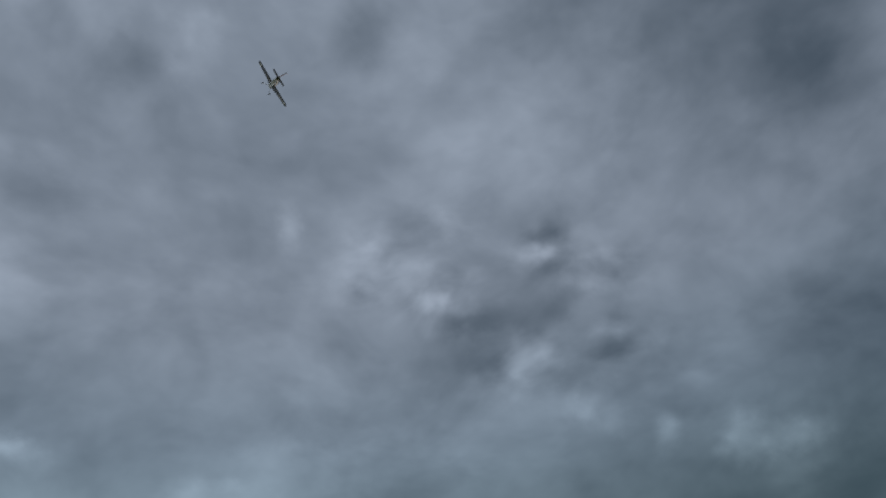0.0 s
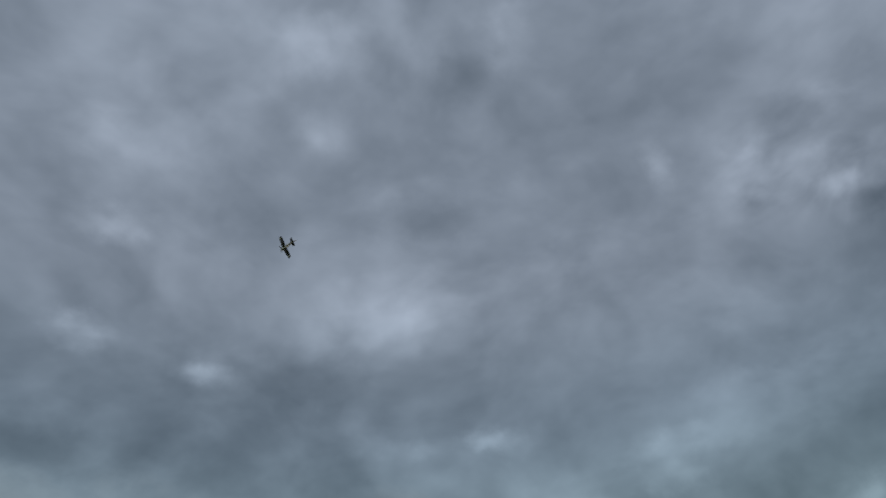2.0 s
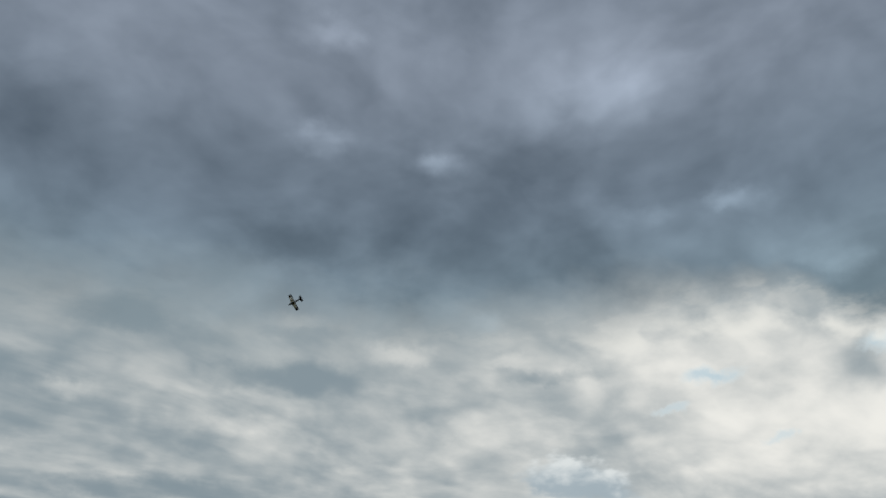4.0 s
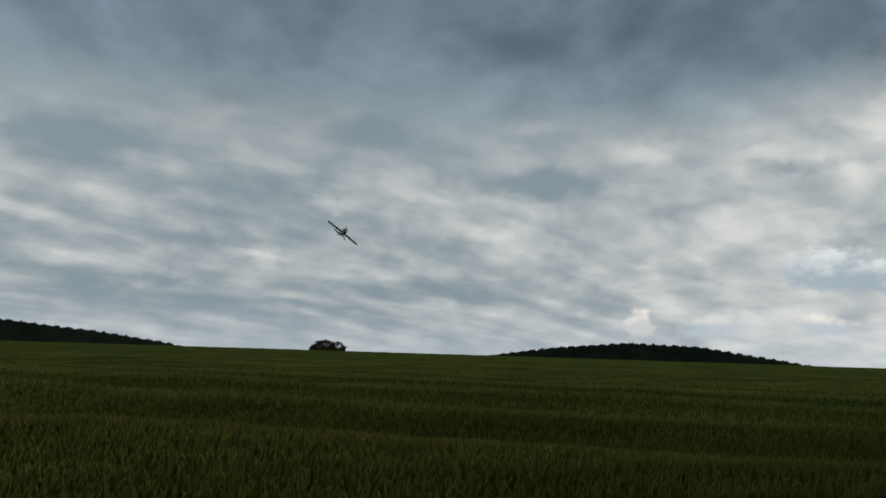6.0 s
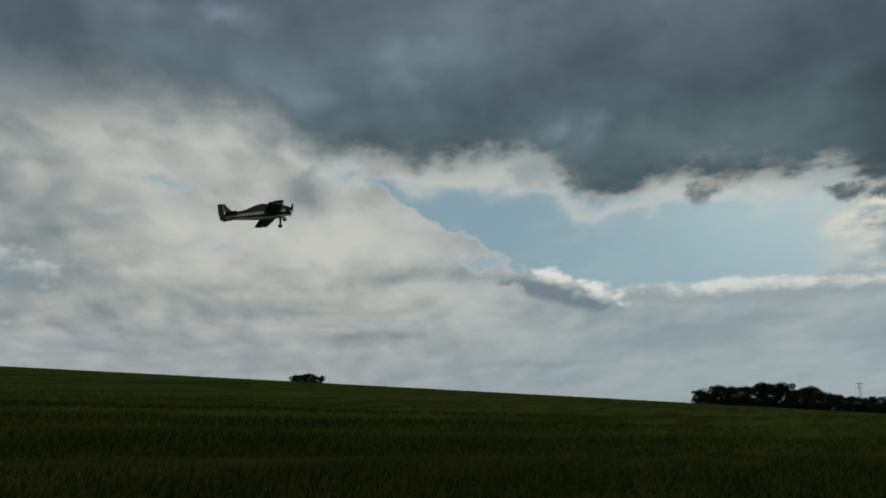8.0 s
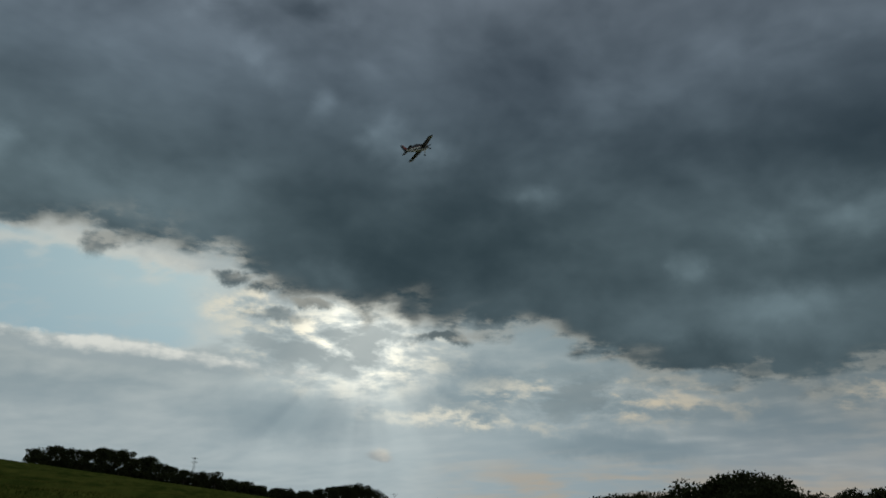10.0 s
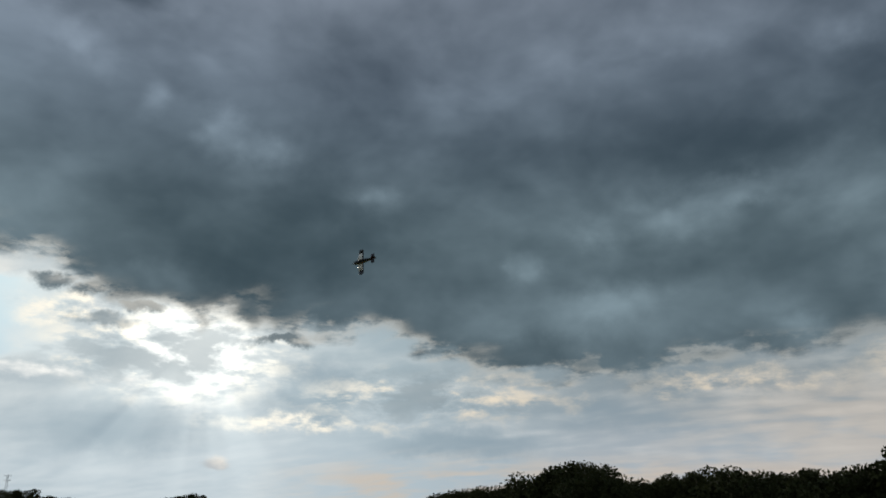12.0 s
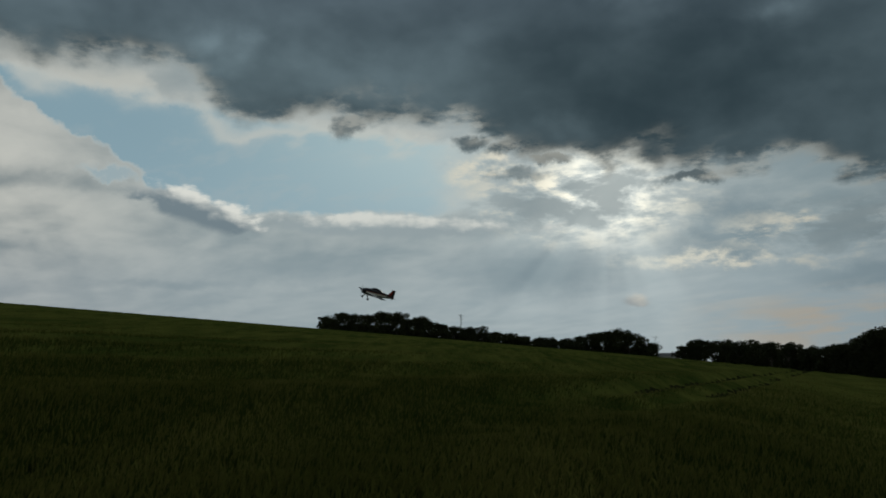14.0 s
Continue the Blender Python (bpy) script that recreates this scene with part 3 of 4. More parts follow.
TREES = [make_tree(11, 11, 4.4, 9500, 0.16, 0.1), make_tree(23, 9.5, 4.6, 9500, 0.16, 0.08), make_tree(37, 12, 3.8, 9000, 0.16, 0.12), make_tree(51, 8.0, 5.4, 9500, 0.17, 0.03)]
TREE_WORDS = ("broad dark oak with ragged crown at the wood's edge", "spreading dark broadleaf tree at the wood's edge",
              "tall dark ash with gaps in its crown", "low bushy dark tree at the wood's edge")
PLACED = set()


def plant(kind, az, dist, height, group, label=""):
    base = TREES[kind]
    s = height / (11, 9.5, 12, 8.0)[kind]
    m = Matrix.Translation(on_land(az, dist)) @ Matrix.Rotation(az * 7.3 + dist, 4, "Z")
    ob = base if kind not in PLACED else copy_thing(base, m)
    PLACED.add(kind)
    ob.matrix_basis = m @ Matrix.Diagonal((s, s, s, 1))
    return tagged(ob, label or TREE_WORDS[kind], "tree", group)


def edge_dist(az):
    """Distance of the wood's edge at that bearing."""
    return float(np.interp(az, (14, 18, 22, 32, 38, 45, 58, 80), (360, 310, 255, 165, 124, 104, 88, 80)))


def wood_height(az):
    """Height of the tree tops along the wood's edge, in degrees of elevation."""
    return float(np.interp(az, (15, 16.2, 21.7, 24.7, 27.8, 31.9, 35.3, 37.8, 40.3, 43.4, 46.7, 48.8, 50.6, 53.6, 56.1, 58.1, 62, 80),
                           (-1.0, -0.2, -0.4, -0.6, 0.3, 1.0, 1.9, 2.6, 1.4, 2.4, 1.8, 1.3, 1.9, 1.4, 3.0, 3.6, 3.0, 3.0)))


def make_woods():
    rng = random.Random(8)
    # front row and the rows behind it
    az = 15.6
    while az < 68:
        d = edge_dist(az)
        for row in range(2):
            dd = d + row * rng.uniform(7, 11) + rng.uniform(-2, 2)
            x, y, z = on_land(az, dd)
            top = dd * math.tan(radians(wood_height(az) + rng.uniform(-0.35, 0.1) * min(1, 130 / d))) + EYE - z
            plant(rng.choice((0, 1, 2, 3) if row else (0, 1, 3)), az + rng.uniform(-0.3, 0.3), dd, max(3.5, top), "trees of the wood")
        az += math.degrees(4.6 / d) * rng.uniform(0.8, 1.15)
    # far trees past the brow of the field
    for az, top in ((-9.6, 1.5), (-8.6, 1.75), (-7.6, 1.65), (-6.5, 1.6), (-5.5, 1.8), (-4.6, 1.75), (-3.7, 1.3), (-3.0, 1.45), (-2.2, 1.1), (-1.3, 0.9), (-0.5, 0.75),
                    (0.6, 0.7), (1.5, 0.75), (2.5, 0.35), (3.5, 0.25), (4.5, 0.05), (5.5, -0.05), (6.5, -0.05), (7.4, -0.15), (8.3, 0.0), (9.2, 0.2),
                    (10.1, 0.3), (10.9, 0.45), (11.7, 0.2), (12.5, -0.15), (13.2, -0.5), (15.0, -1.0), (-37.5, 2.95), (-37.0, 3.3), (-36.6, 3.4), (-36.1, 3.1), (-35.7, 2.9)):
        d = 372 + rng.uniform(-14, 14)
        z = on_land(az, d)[2]
        plant(rng.choice((1, 3, 3)), az, d, max(4.0, d * math.tan(radians(top)) + EYE - z), "trees past the brow of the field", "dark tree past the brow of the field")
    # the clump on the brow
    for az, top in ((-92.4, 5.2), (-92.0, 5.5), (-91.5, 5.66), (-91.1, 5.48), (-90.7, 5.55), (-90.3, 5.25)):
        d = 330 + rng.uniform(-5, 5)
        z = on_land(az, d)[2]
        plant(rng.choice((0, 1, 3)), az, d, max(3.0, d * math.tan(radians(top)) + EYE - z), "clump on the brow of the field", "dark tree in a clump on the brow of the field")


make_woods()


def make_undergrowth():
    """Shrubs that close the foot of the wood."""
    rng = np.random.RandomState(3)
    az = rng.uniform(15.4, 70, 900)
    d = np.array([edge_dist(a) for a in az]) + rng.uniform(-2, 12, 900)
    x, y = d * np.sin(np.radians(az)), d * np.cos(np.radians(az))
    tops = np.array([wood_height(a) for a in az])
    high = np.maximum(1.5, (d * np.tan(np.radians(tops)) + EYE - land(x, y)) * 0.55)
    c = np.stack([x, y, land(x, y) + rng.rand(900) * high], -1)
    # and under the far trees
    az2 = np.concatenate([rng.uniform(-10, 13.4, 640), rng.uniform(-37.6, -35.9, 30), rng.uniform(-92.5, -90.3, 40)])
    d2 = np.where(az2 < -80, 330, 372) + rng.uniform(-12, 12, len(az2))
    x2, y2 = d2 * np.sin(np.radians(az2)), d2 * np.cos(np.radians(az2))
    c2 = np.stack([x2, y2, land(x2, y2) + rng.rand(len(az2)) * np.where(az2 < -20, 1.3, 4.2)], -1)
    c = np.concatenate([c, c2])
    v, f = leaf_cloud(rng, c, rng.uniform(1.0, 2.2, len(c)), 190000, 0.36)
    ob = raw_mesh("undergrowth", v, f, LEAF)
    tagged(ob, "dense dark shrubs and low branches along the wood", "shrubs", kind="stuff")


make_undergrowth()


def make_hill(az0, az1, tops, dist, name_label):
    """A wooded hill past the field: a mound whose skin is made of tree crowns."""
    rng = np.random.RandomState(int(abs(az0)))
    n, m = 260, 26
    A = np.linspace(az0, az1, n)
    e = np.interp(A, *zip(*tops))
    verts = []
    for j in range(m):
        t = j / (m - 1)
        rr = dist + (t - 0.35) * 320
        prof = max(0.0, 1 - ((t - 0.35) / 0.65) ** 2) if t > 0.35 else max(0, t / 0.35) ** 0.6
        x, y = rr * np.sin(np.radians(A)), rr * np.cos(np.radians(A))
        low = land(x, y) - 4
        top = dist * np.tan(np.radians(e)) + EYE
        z = low + np.maximum(top - low, 0) * prof + rng.uniform(-0.5, 0.5, n) + 0.7 * np.sin(A * 9 + j * 1.7) + 0.5 * np.sin(A * 23 + j * 2.9)
        verts.append(np.stack([x, y, z], -1))
    verts = np.array(verts).reshape(-1, 3)
    i, j = np.meshgrid(np.arange(m - 1) * n, np.arange(n - 1), indexing="ij")
    faces = np.stack([i + j, i + j + 1, i + n + j + 1, i + n + j], -1).reshape(-1, 4)
    ob = raw_mesh("wooded_hill", verts, faces[:, ::-1], FOREST)
    return tagged(ob, name_label, "hill", kind="stuff")


make_hill(-125, -98, ((-125, 7.0), (-115, 6.1), (-111, 5.75), (-107, 5.5), (-102.6, 5.0), (-98, 4.2)), 900, "low hill covered in dark woodland past the field")
make_hill(-83, -56, ((-83, 4.2), (-79, 4.95), (-75.3, 5.42), (-70.2, 5.75), (-65.6, 5.45), (-61.5, 4.7), (-56, 3.6)), 900, "rounded hill covered in dark woodland past the field")


# ---- mast and building ----
def make_mast(az, dist, top, bottom):
    root = new("power_mast")
    x, y, z = on_land(az, dist)
    h = dist * math.tan(radians(top)) + EYE - z
    w = h * 0.045
    for sx, sy in ((1, 1), (1, -1), (-1, -1), (-1, 1)):
        bm = bmesh.new()
        tube(bm, (sx * w, sy * w, -0.5), (sx * w * 0.35, sy * w * 0.35, h), 0.10, 0.07, 5)
        part("leg", bm, STEEL, root)
    for k in range(7):
        a, b = k / 7, (k + 1) / 7
        wa, wb = w * (1 - 0.65 * a), w * (1 - 0.65 * b)
        for s in (1, -1):
            bm = bmesh.new()
            tube(bm, (-wa, s * wa, h * a), (wb, s * wb, h * b), 0.04, 0.04, 4)
            part("brace", bm, STEEL, root)
            bm = bmesh.new()
            tube(bm, (s * wa, wa, h * a), (s * wb, -wb, h * b), 0.04, 0.04, 4)
            part("brace", bm, STEEL, root)
    for f in (0.97, 0.84):
        bm = bmesh.new()
        tube(bm, (-h * 0.10, 0, h * f), (h * 0.10, 0, h * f), 0.09, 0.09, 5)
        part("crossarm", bm, STEEL, root)
    root.matrix_basis = pose(x, y, z, 0, 0, -az)
    return tagged(root, "grey lattice steel power mast among trees", "mast")


make_mast(0.0, 392, 1.62, 0.4)
make_mast(13.5, 600, 0.0, -1.0)


def make_shed(az, dist):
    root = new("farm_building")
    x, y, z = on_land(az, dist)
    bm = bmesh.new()
    bmesh.ops.create_cube(bm, size=1, matrix=Matrix.Diagonal((9, 6, 3.4, 1)))
    bmesh.ops.translate(bm, verts=bm.verts, vec=(0, 0, 1.7))
    part("wall", bm, PLASTER, root)
    bm = bmesh.new()
    loft(bm, [[(sx, -3.5, 3.38), (sx, 3.5, 3.38), (sx, 0, 4.5)] for sx in (-4.9, 4.9)])
    part("roof", bm, ROOFING, root)
    root.matrix_basis = pose(x, y, z - 1.2, 0, 0, -az + 10)
    return tagged(root, "small pale plastered farm building at the field's edge", "building")


make_shed(14.3, 378)


# ---- the model aeroplane ----
FILM_WHITE = material("white_covering_film", (0.78, 0.76, 0.68), (0.68, 0.66, 0.58), 0.35, 5)
FILM_RED = material("red_covering_film", (0.36, 0.05, 0.03), (0.28, 0.035, 0.025), 0.35, 5)
FILM_DARK = material("dark_covering_film", (0.018, 0.019, 0.024), (0.03, 0.03, 0.035), 0.35, 5)
FILM_GREY = material("grey_brown_covering_film", (0.075, 0.070, 0.062), (0.05, 0.048, 0.045), 0.4, 5)
CANOPY = material("smoked_canopy", (0.012, 0.013, 0.016), (0.02, 0.02, 0.024), 0.12, 3)
RUBBER = material("black_rubber", (0.015, 0.015, 0.015), (0.025, 0.025, 0.025), 0.8, 20)
ALLOY = material("aluminium", (0.55, 0.55, 0.55), (0.45, 0.45, 0.46), 0.35, 9, metal=0.9)
CARBON = material("black_propeller", (0.02, 0.02, 0.02), (0.035, 0.035, 0.035), 0.4, 20)


def hull_ring(y, w, top, bottom, n=16):
    """A rounded-box section of the fuselage at y."""
    pts = []
    for i in range(n):
        a = 2 * math.pi * i / n
        c, s = math.cos(a), math.sin(a)
        k = (abs(c) ** 3 + abs(s) ** 3) ** (-1 / 3)
        pts.append((w * c * k, y, (top + bottom) / 2 + (top - bottom) / 2 * s * k))
    return pts


def aerofoil(x, le, te, thick, z, n=7):
    """A closed wing section at x, from leading to trailing edge."""
    up, down = [], []
    for i in range(n + 1):
        t = (1 - math.cos(math.pi * i / n)) / 2
        h = thick * (2.97 * math.sqrt(t) - 1.26 * t - 3.5 * t * t + 2.84 * t ** 3 - 1.03 * t ** 4) / 1.0
        y = le + (te - le) * t
        up.append((x, y, z + h * 0.5 + 0.001)), down.append((x, y, z - h * 0.5 - 0.001))
    return up + down[::-1]


def wing_piece(sections):
    bm = bmesh.new()
    loft(bm, [aerofoil(*s) for s in sections])
    return bm


def at(x, root_le=0.235, root_te=-0.075, tip_le=0.115, tip_te=-0.095, half=0.75):
    f = x / half
    return root_le + (tip_le - root_le) * f, root_te + (tip_te - root_te) * f


def make_aeroplane():
    root = new("model_aeroplane")
    # fuselage in a white upper and a dark lower shell
    st = ((0.395, 0.058, 0.066, -0.090), (0.30, 0.076, 0.100, -0.115), (0.12, 0.084, 0.116, -0.132), (-0.10, 0.084, 0.126, -0.130),
          (-0.35, 0.068, 0.108, -0.106), (-0.62, 0.044, 0.074, -0.074), (-0.86, 0.018, 0.046, -0.048))
    bm = bmesh.new()
    loft(bm, [hull_ring(*s) for s in st])
    hull = part("fuselage", bm, FILM_DARK, root, "dark film-covered fuselage", True)
    for s in (1, -1):
        for mat, high, low, words in ((FILM_RED, 0.030, 0.016, "red side stripe"), (FILM_WHITE, 0.010, -0.046, "white side stripe")):
            bm = bmesh.new()
            loft(bm, [[(s * (w + 0.0035), y, (t + b) / 2 + high * k), (s * (w + 0.0035), y, (t + b) / 2 + low * k), (s * (w - 0.012), y, (t + b) / 2 + low * k), (s * (w - 0.012), y, (t + b) / 2 + high * k)]
                      for (y, w, t, b), k in zip(st, (0.7, 0.9, 1, 1, 0.9, 0.75, 0.6))])
            part("stripe", bm, mat, hull, words)
    bm = bmesh.new()
    loft(bm, [hull_ring(y, w * 0.80, (t + b) / 2 - (t - b) * 0.36, b - 0.005) for y, w, t, b in st])
    part("belly", bm, FILM_WHITE, hull, "white belly panel", True)
    bm = bmesh.new()
    loft(bm, [hull_ring(y, w * 0.93, t + 0.004, (t + b) / 2 + (t - b) * 0.20) for y, w, t, b in st])
    part("top_deck", bm, FILM_DARK, hull, "dark top deck", True)
    # cowl, spinner, propeller
    bm = bmesh.new()
    loft(bm, [hull_ring(0.30, 0.079, 0.103, -0.119), hull_ring(0.39, 0.070, 0.078, -0.104), hull_ring(0.435, 0.045, 0.046, -0.066)])
    part("cowl", bm, FILM_DARK, root, "dark engine cowl", True)
    bm = bmesh.new()
    loft(bm, [[(r * math.cos(a * 0.5236), y, -0.008 + r * math.sin(a * 0.5236)) for a in range(12)] for y, r in ((0.435, 0.036), (0.46, 0.034), (0.485, 0.024), (0.503, 0.006))])
    part("spinner", bm, ALLOY, root, "polished spinner", True)
    prop = new("propeller", bpy.data.meshes.new("propeller"))
    bm = bmesh.new()
    for s in (1, -1):
        loft(bm, [[(s * x, math.sin(tw) * c + 0.002, math.cos(tw) * c) for c in (w, -w)] + [(s * x, math.sin(tw) * c - 0.003, math.cos(tw) * c) for c in (-w, w)]
                  for x, w, tw in ((0.01, 0.012, 1.0), (0.07, 0.021, 0.7), (0.14, 0.019, 0.45), (0.20, 0.008, 0.35))])
    bm.to_mesh(prop.data)
    bm.free()
    prop.data.materials.append(CARBON)
    prop.parent = root
    prop.matrix_basis = pose(0, 0.452, -0.008)
    # canopy
    bm = bmesh.new()
    loft(bm, [hull_ring(y, w, t, b) for y, w, t, b in ((0.12, 0.03, 0.116, 0.07), (0.03, 0.054, 0.160, 0.07), (-0.10, 0.058, 0.186, 0.07), (-0.24, 0.052, 0.168, 0.06), (-0.46, 0.024, 0.098, 0.05))])
    part("canopy", bm, CANOPY, root, "smoked canopy", True)
    # wings with tip panels and ailerons
    wing_z = -0.048
    for s, side in ((1, "right"), (-1, "left")):
        secs = []
        for x in (0.002, 0.30, 0.52):
            le, te = at(x)
            secs.append((s * x, le, te, 0.058 - 0.03 * x, wing_z))
        w = part("wing", wing_piece(secs), FILM_WHITE, root, "white wing with dark tip", True)
        secs = []
        for x in (0.52, 0.72, 0.75):
            le, te = at(x)
            secs.append((s * x, le - (0.03 if x > 0.74 else 0), te, (0.058 - 0.03 * x) * (0.4 if x > 0.74 else 1.0), wing_z))
        part("wing_tip", wing_piece(secs), FILM_DARK, w, "dark wing tip", True)
        bm = bmesh.new()
        rows = []
        for x in (0.12, 0.72):
            le, te = at(x)
            rows.append([(s * x, te - 0.004, wing_z + 0.007), (s * x, te - 0.070, wing_z + 0.001), (s * x, te - 0.070, wing_z - 0.002), (s * x, te - 0.004, wing_z - 0.008)])
        loft(bm, rows)
        part("aileron", bm, FILM_DARK, w, "dark aileron")
        # lower skin in dark film, with a pale band near the tip
        def lower_skin(x0, x1):
            bm = bmesh.new()
            rows = []
            for x in (x0, (x0 + x1) / 2, x1):
                le, te = at(x)
                ring = aerofoil(s * x, le, te, 0.058 - 0.03 * x, wing_z)[8:]
                rows.append([(px, py, pz - 0.003) for px, py, pz in ring] + [(px, py, pz + 0.002) for px, py, pz in ring[::-1]])
            loft(bm, rows)
            return bm
        part("underside", lower_skin(0.004, 0.58), FILM_GREY, w, "dark film under the wing", True)
        part("underside_band", lower_skin(0.60, 0.68), FILM_WHITE, w, "pale band under the wing", True)
        # stabiliser and elevator
        t = part("stabiliser", wing_piece([(s * 0.012, -0.60, -0.76, 0.014, 0.012), (s * 0.27, -0.67, -0.77, 0.010, 0.012)]), FILM_DARK, root, "dark tailplane", True)
        bm = bmesh.new()
        loft(bm, [[(s * x, -0.765, 0.018), (s * x, y, 0.013), (s * x, y, 0.011), (s * x, -0.765, 0.006)] for x, y in ((0.02, -0.85), (0.275, -0.865))])
        part("elevator", bm, FILM_DARK, t)
        # main gear
        bm = bmesh.new()
        loft(bm, [[(s * x, 0.215 + d, z), (s * x, 0.215 - d, z), (s * x, 0.215 - d, z - 0.006), (s * x, 0.215 + d, z - 0.006)] for x, z, d in ((0.02, -0.100, 0.030), (0.07, -0.125, 0.026), (0.175, -0.245, 0.014))])
        leg = part("landing_gear_leg", bm, ALLOY, root, "bent aluminium leg")
        bm = bmesh.new()
        bmesh.ops.create_cone(bm, cap_ends=True, segments=18, radius1=0.042, radius2=0.042, depth=0.024, matrix=Matrix.Translation((s * 0.19, 0.215, -0.245)) @ Matrix.Rotation(math.pi / 2, 4, "Y"))
        bmesh.ops.bevel(bm, geom=[e for e in bm.edges if len(e.link_faces) == 2 and e.calc_face_angle() > 1], offset=0.007, segments=2, affect="EDGES")
        wh = part("wheel", bm, RUBBER, root, "black wheel", True)
        bm = bmesh.new()
        bmesh.ops.create_cone(bm, cap_ends=True, segments=12, radius1=0.017, radius2=0.015, depth=0.028, matrix=Matrix.Translation((s * 0.19, 0.215, -0.245)) @ Matrix.Rotation(math.pi / 2, 4, "Y"))
        part("hub", bm, ALLOY, wh)
    # fin and rudder
    bm = bmesh.new()
    loft(bm, [[(0.007, le, z), (-0.007, le, z), (-0.005, te, z), (0.005, te, z)] for z, le, te in ((0.03, -0.62, -0.84), (0.16, -0.75, -0.845), (0.265, -0.81, -0.85))])
    part("fin", bm, FILM_RED, root, "red fin")
    bm = bmesh.new()
    loft(bm, [[(0.007, -0.852, z), (-0.007, -0.852, z), (-0.002, te, z), (0.002, te, z)] for z, te in ((-0.055, -0.958), (0.10, -0.962), (0.20, -0.955), (0.272, -0.945))])
    part("rudder", bm, FILM_DARK, root, "dark rudder")
    bm = bmesh.new()
    tube(bm, (0, -0.80, -0.03), (0, -0.87, -0.075), 0.004, 0.003, 6)
    bmesh.ops.create_cone(bm, cap_ends=True, segments=12, radius1=0.016, radius2=0.016, depth=0.01, matrix=Matrix.Translation((0, -0.875, -0.08)) @ Matrix.Rotation(math.pi / 2, 4, "Y"))
    part("tail_wheel", bm, RUBBER, root)
    tagged(root, "dark, white and red radio-controlled aerobatic model aeroplane in flight", "model aeroplane")
    return root, prop


plane, propeller = make_aeroplane()


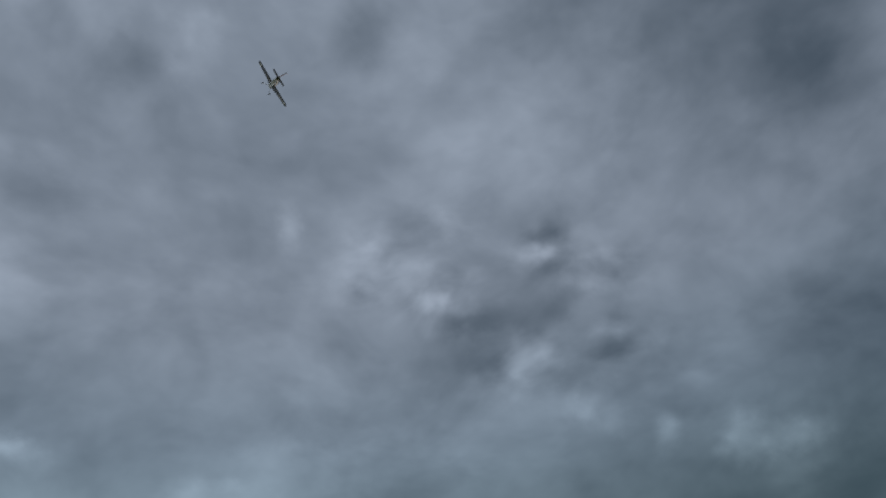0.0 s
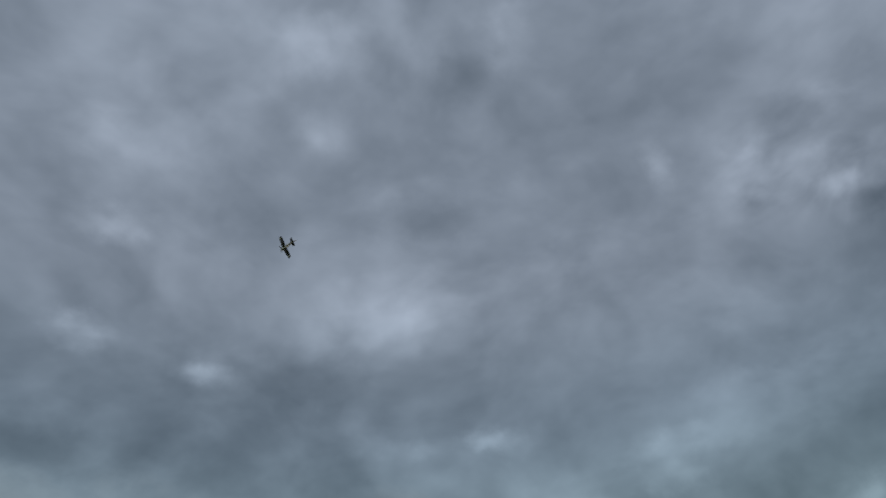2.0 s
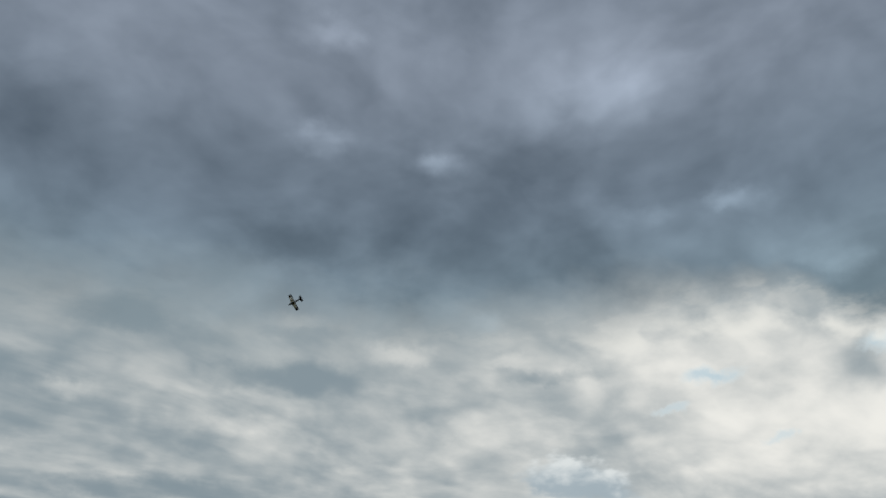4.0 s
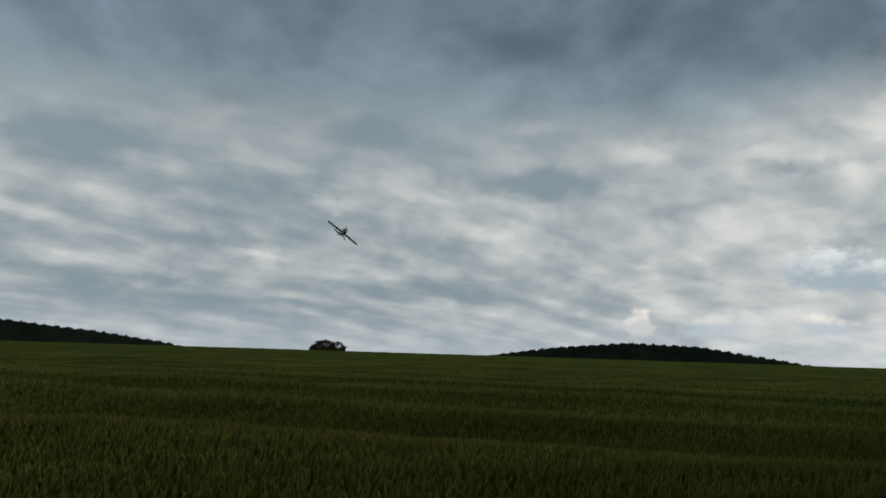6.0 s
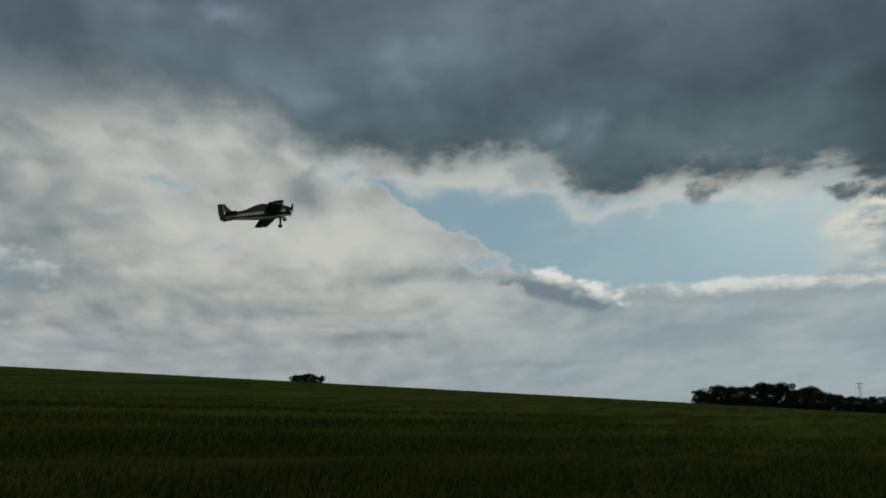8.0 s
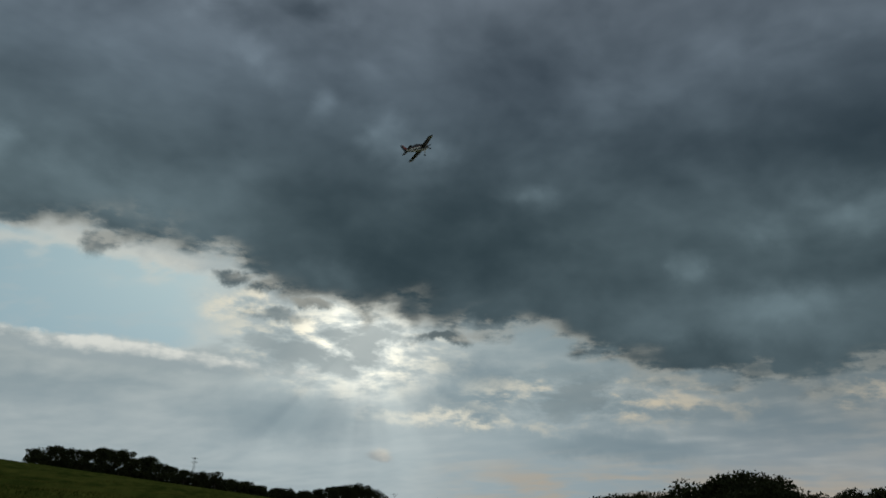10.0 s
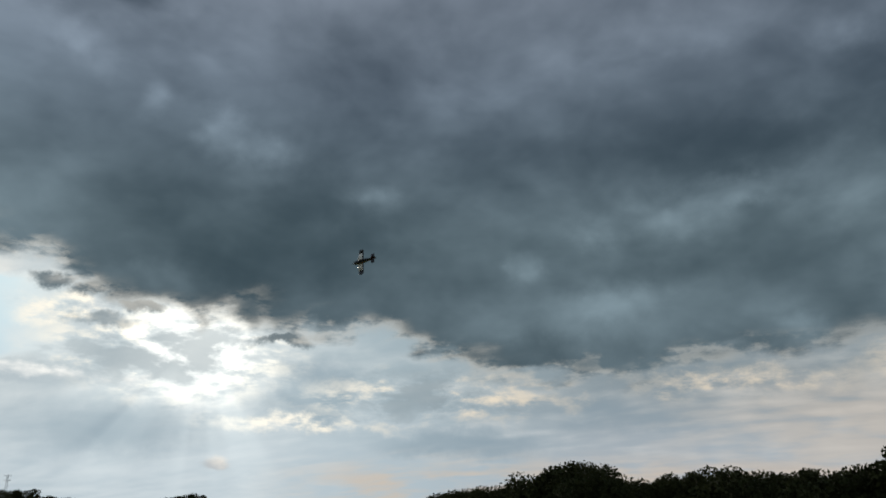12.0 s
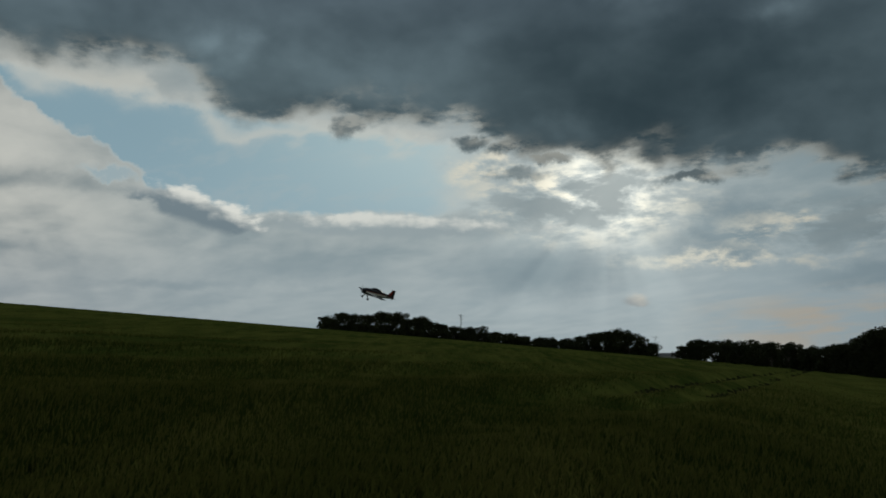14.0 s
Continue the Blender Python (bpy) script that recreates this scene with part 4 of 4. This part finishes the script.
def motions():
    flight = (
        (0, -6.37, 12.93, 21.67, 52.3, 33.9, 73.0),
        (0.1, -7.01, 13.76, 22.57, 100.9, 47.9, 141.0),
        (0.2, -7.62, 14.61, 23.49, 133.2, 25.5, -167.8),
        (0.3, -8.24, 15.44, 24.40, 138.5, -9.9, -131.3),
        (0.4, -8.94, 16.23, 25.30, 123.0, -40.5, -88.4),
        (0.5, -9.78, 16.92, 26.17, 69.0, -48.9, -9.1),
        (0.6, -10.76, 17.53, 27.03, 39.8, -23.8, 42.0),
        (0.7, -11.83, 18.08, 27.87, 36.4, 19.6, 79.4),
        (0.8, -13.01, 18.56, 28.69, 68.9, 55.2, 134.7),
        (0.9, -14.27, 18.97, 29.50, 133.8, 45.3, -142.8),
        (1, -15.63, 19.32, 30.30, 150.6, 7.7, -106.9),
        (1.1, -17.07, 19.59, 31.09, 145.6, -34.5, -78.1),
        (1.2, -18.62, 19.81, 31.90, 77.2, -63.1, 7.9),
        (1.3, -20.25, 19.95, 32.67, 28.1, -30.1, 71.2),
        (1.4, -21.96, 20.03, 33.40, 24.1, 26.6, 100.1),
        (1.5, -23.74, 20.04, 34.05, 81.2, 71.2, 172.5),
        (1.6, -25.66, 19.93, 34.64, 151.8, 54.5, -108.9),
        (1.7, -27.70, 19.70, 35.18, 158.9, 48.6, -99.6),
        (1.8, -29.80, 19.42, 35.66, 160.0, 53.8, -99.7),
        (1.9, -31.86, 19.18, 36.05, 125.7, 78.7, -138.9),
        (2, -33.79, 19.06, 36.32, 9.5, 51.4, 99.7),
        (2.1, -35.62, 19.05, 36.44, 2.6, 35.6, 90.9),
        (2.2, -37.38, 19.11, 36.44, -1.6, 37.6, 86.2),
        (2.3, -39.07, 19.23, 36.35, -4.4, 39.8, 82.3),
        (2.4, -40.69, 19.39, 36.22, -5.0, 36.1, 79.9),
        (2.5, -42.22, 19.60, 36.10, -3.5, 15.0, 78.0),
        (2.6, -43.64, 19.94, 36.04, -2.7, -9.5, 74.7),
        (2.7, -44.96, 20.41, 35.99, -4.5, -41.5, 73.9),
        (2.8, -46.21, 20.89, 35.90, -21.2, -69.6, 96.8),
        (2.9, -47.41, 21.25, 35.71, -63.0, -75.6, 149.4),
        (3, -48.59, 21.36, 35.35, -63.5, -69.5, 160.3),
        (3.1, -49.65, 21.20, 34.77, -58.6, -65.3, 163.2),
        (3.2, -50.58, 20.86, 34.00, -57.7, -66.4, 166.6),
        (3.3, -51.51, 20.36, 33.13, -60.2, -71.6, 170.7),
        (3.4, -52.57, 19.76, 32.27, -59.1, -76.2, 169.3),
        (3.5, -53.90, 19.10, 31.49, -54.9, -78.6, 164.5),
        (4, -63.58, 14.53, 28.38, -144.5, -51.2, -70.6),
        (4.2, -61.26, 10.35, 24.90, -157.9, -36.9, -57.0),
        (4.5, -62.51, 6.71, 22.77, -130.6, -44.1, -50.9),
        (4.8, -59.62, 3.75, 20.00, -95.2, -48.2, -58.9),
        (5.1, -53.82, 1.51, 16.92, -66.1, -45.5, -67.4),
        (5.4, -46.34, 0.04, 13.86, -42.0, -41.1, -72.1),
        (5.7, -38.40, -0.61, 11.14, -22.6, -36.6, -73.6),
        (6, -31.23, -0.39, 9.08, -8.5, -33.3, -72.1),
        (6.3, -26.05, 0.75, 8.00, 8.8, -32.1, -69.6),
        (6.5, -23.13, 1.78, 7.71, 7.5, -29.5, -65.1),
        (7, -17.23, 4.51, 6.88, 10.9, -24.7, -53.7),
        (7.5, -13.10, 7.88, 6.16, 8.3, -23.5, -46.0),
        (8, -9.84, 11.92, 5.77, 11.9, -6.3, -39.0),
        (8.5, -6.45, 16.06, 6.16, 21.6, -1.1, -40.8),
        (9, -3.36, 22.23, 8.49, 40.6, 1.9, -50.7),
        (9.2, -2.04, 23.39, 9.68, 47.7, -9.4, -66.9),
        (9.5, 0.86, 24.87, 12.26, 39.4, -10.3, -69.5),
        (9.8, 4.21, 26.06, 13.68, 33.8, -17.4, -71.6),
        (10.1, 7.69, 27.14, 14.29, 31.5, -29.2, -71.4),
        (10.4, 10.97, 28.30, 14.46, 32.4, -43.1, -69.3),
        (10.7, 13.73, 29.74, 14.56, 39.3, -56.2, -68.4),
        (11, 15.66, 31.64, 14.95, 60.1, -64.2, -75.9),
        (11.3, 16.42, 34.20, 15.98, 82.9, -63.1, -83.5),
        (11.5, 16.21, 34.68, 15.50, 92.5, -74.7, -78.4),
        (12, 15.24, 38.57, 14.03, -40.0, -78.9, 75.9),
        (12.5, 12.18, 42.97, 10.92, -66.9, -67.2, 132.0),
        (13, 6.43, 39.20, 6.18, -13.8, -23.2, 126.4),
        (13.5, 1.33, 35.14, 4.08, 0.4, -9.8, 123.2),
        (14, -3.11, 28.00, 3.30, 11.2, -19.0, 129.2),
    )
    walk(plane, [(t, pose(*p)) for t, *p in flight])
    # the propeller turns
    walk(propeller, [(k * 0.1, pose(0, 0.452, -0.008) @ Matrix.Rotation(radians(74) * k, 4, "Y")) for k in range(141)])


motions()
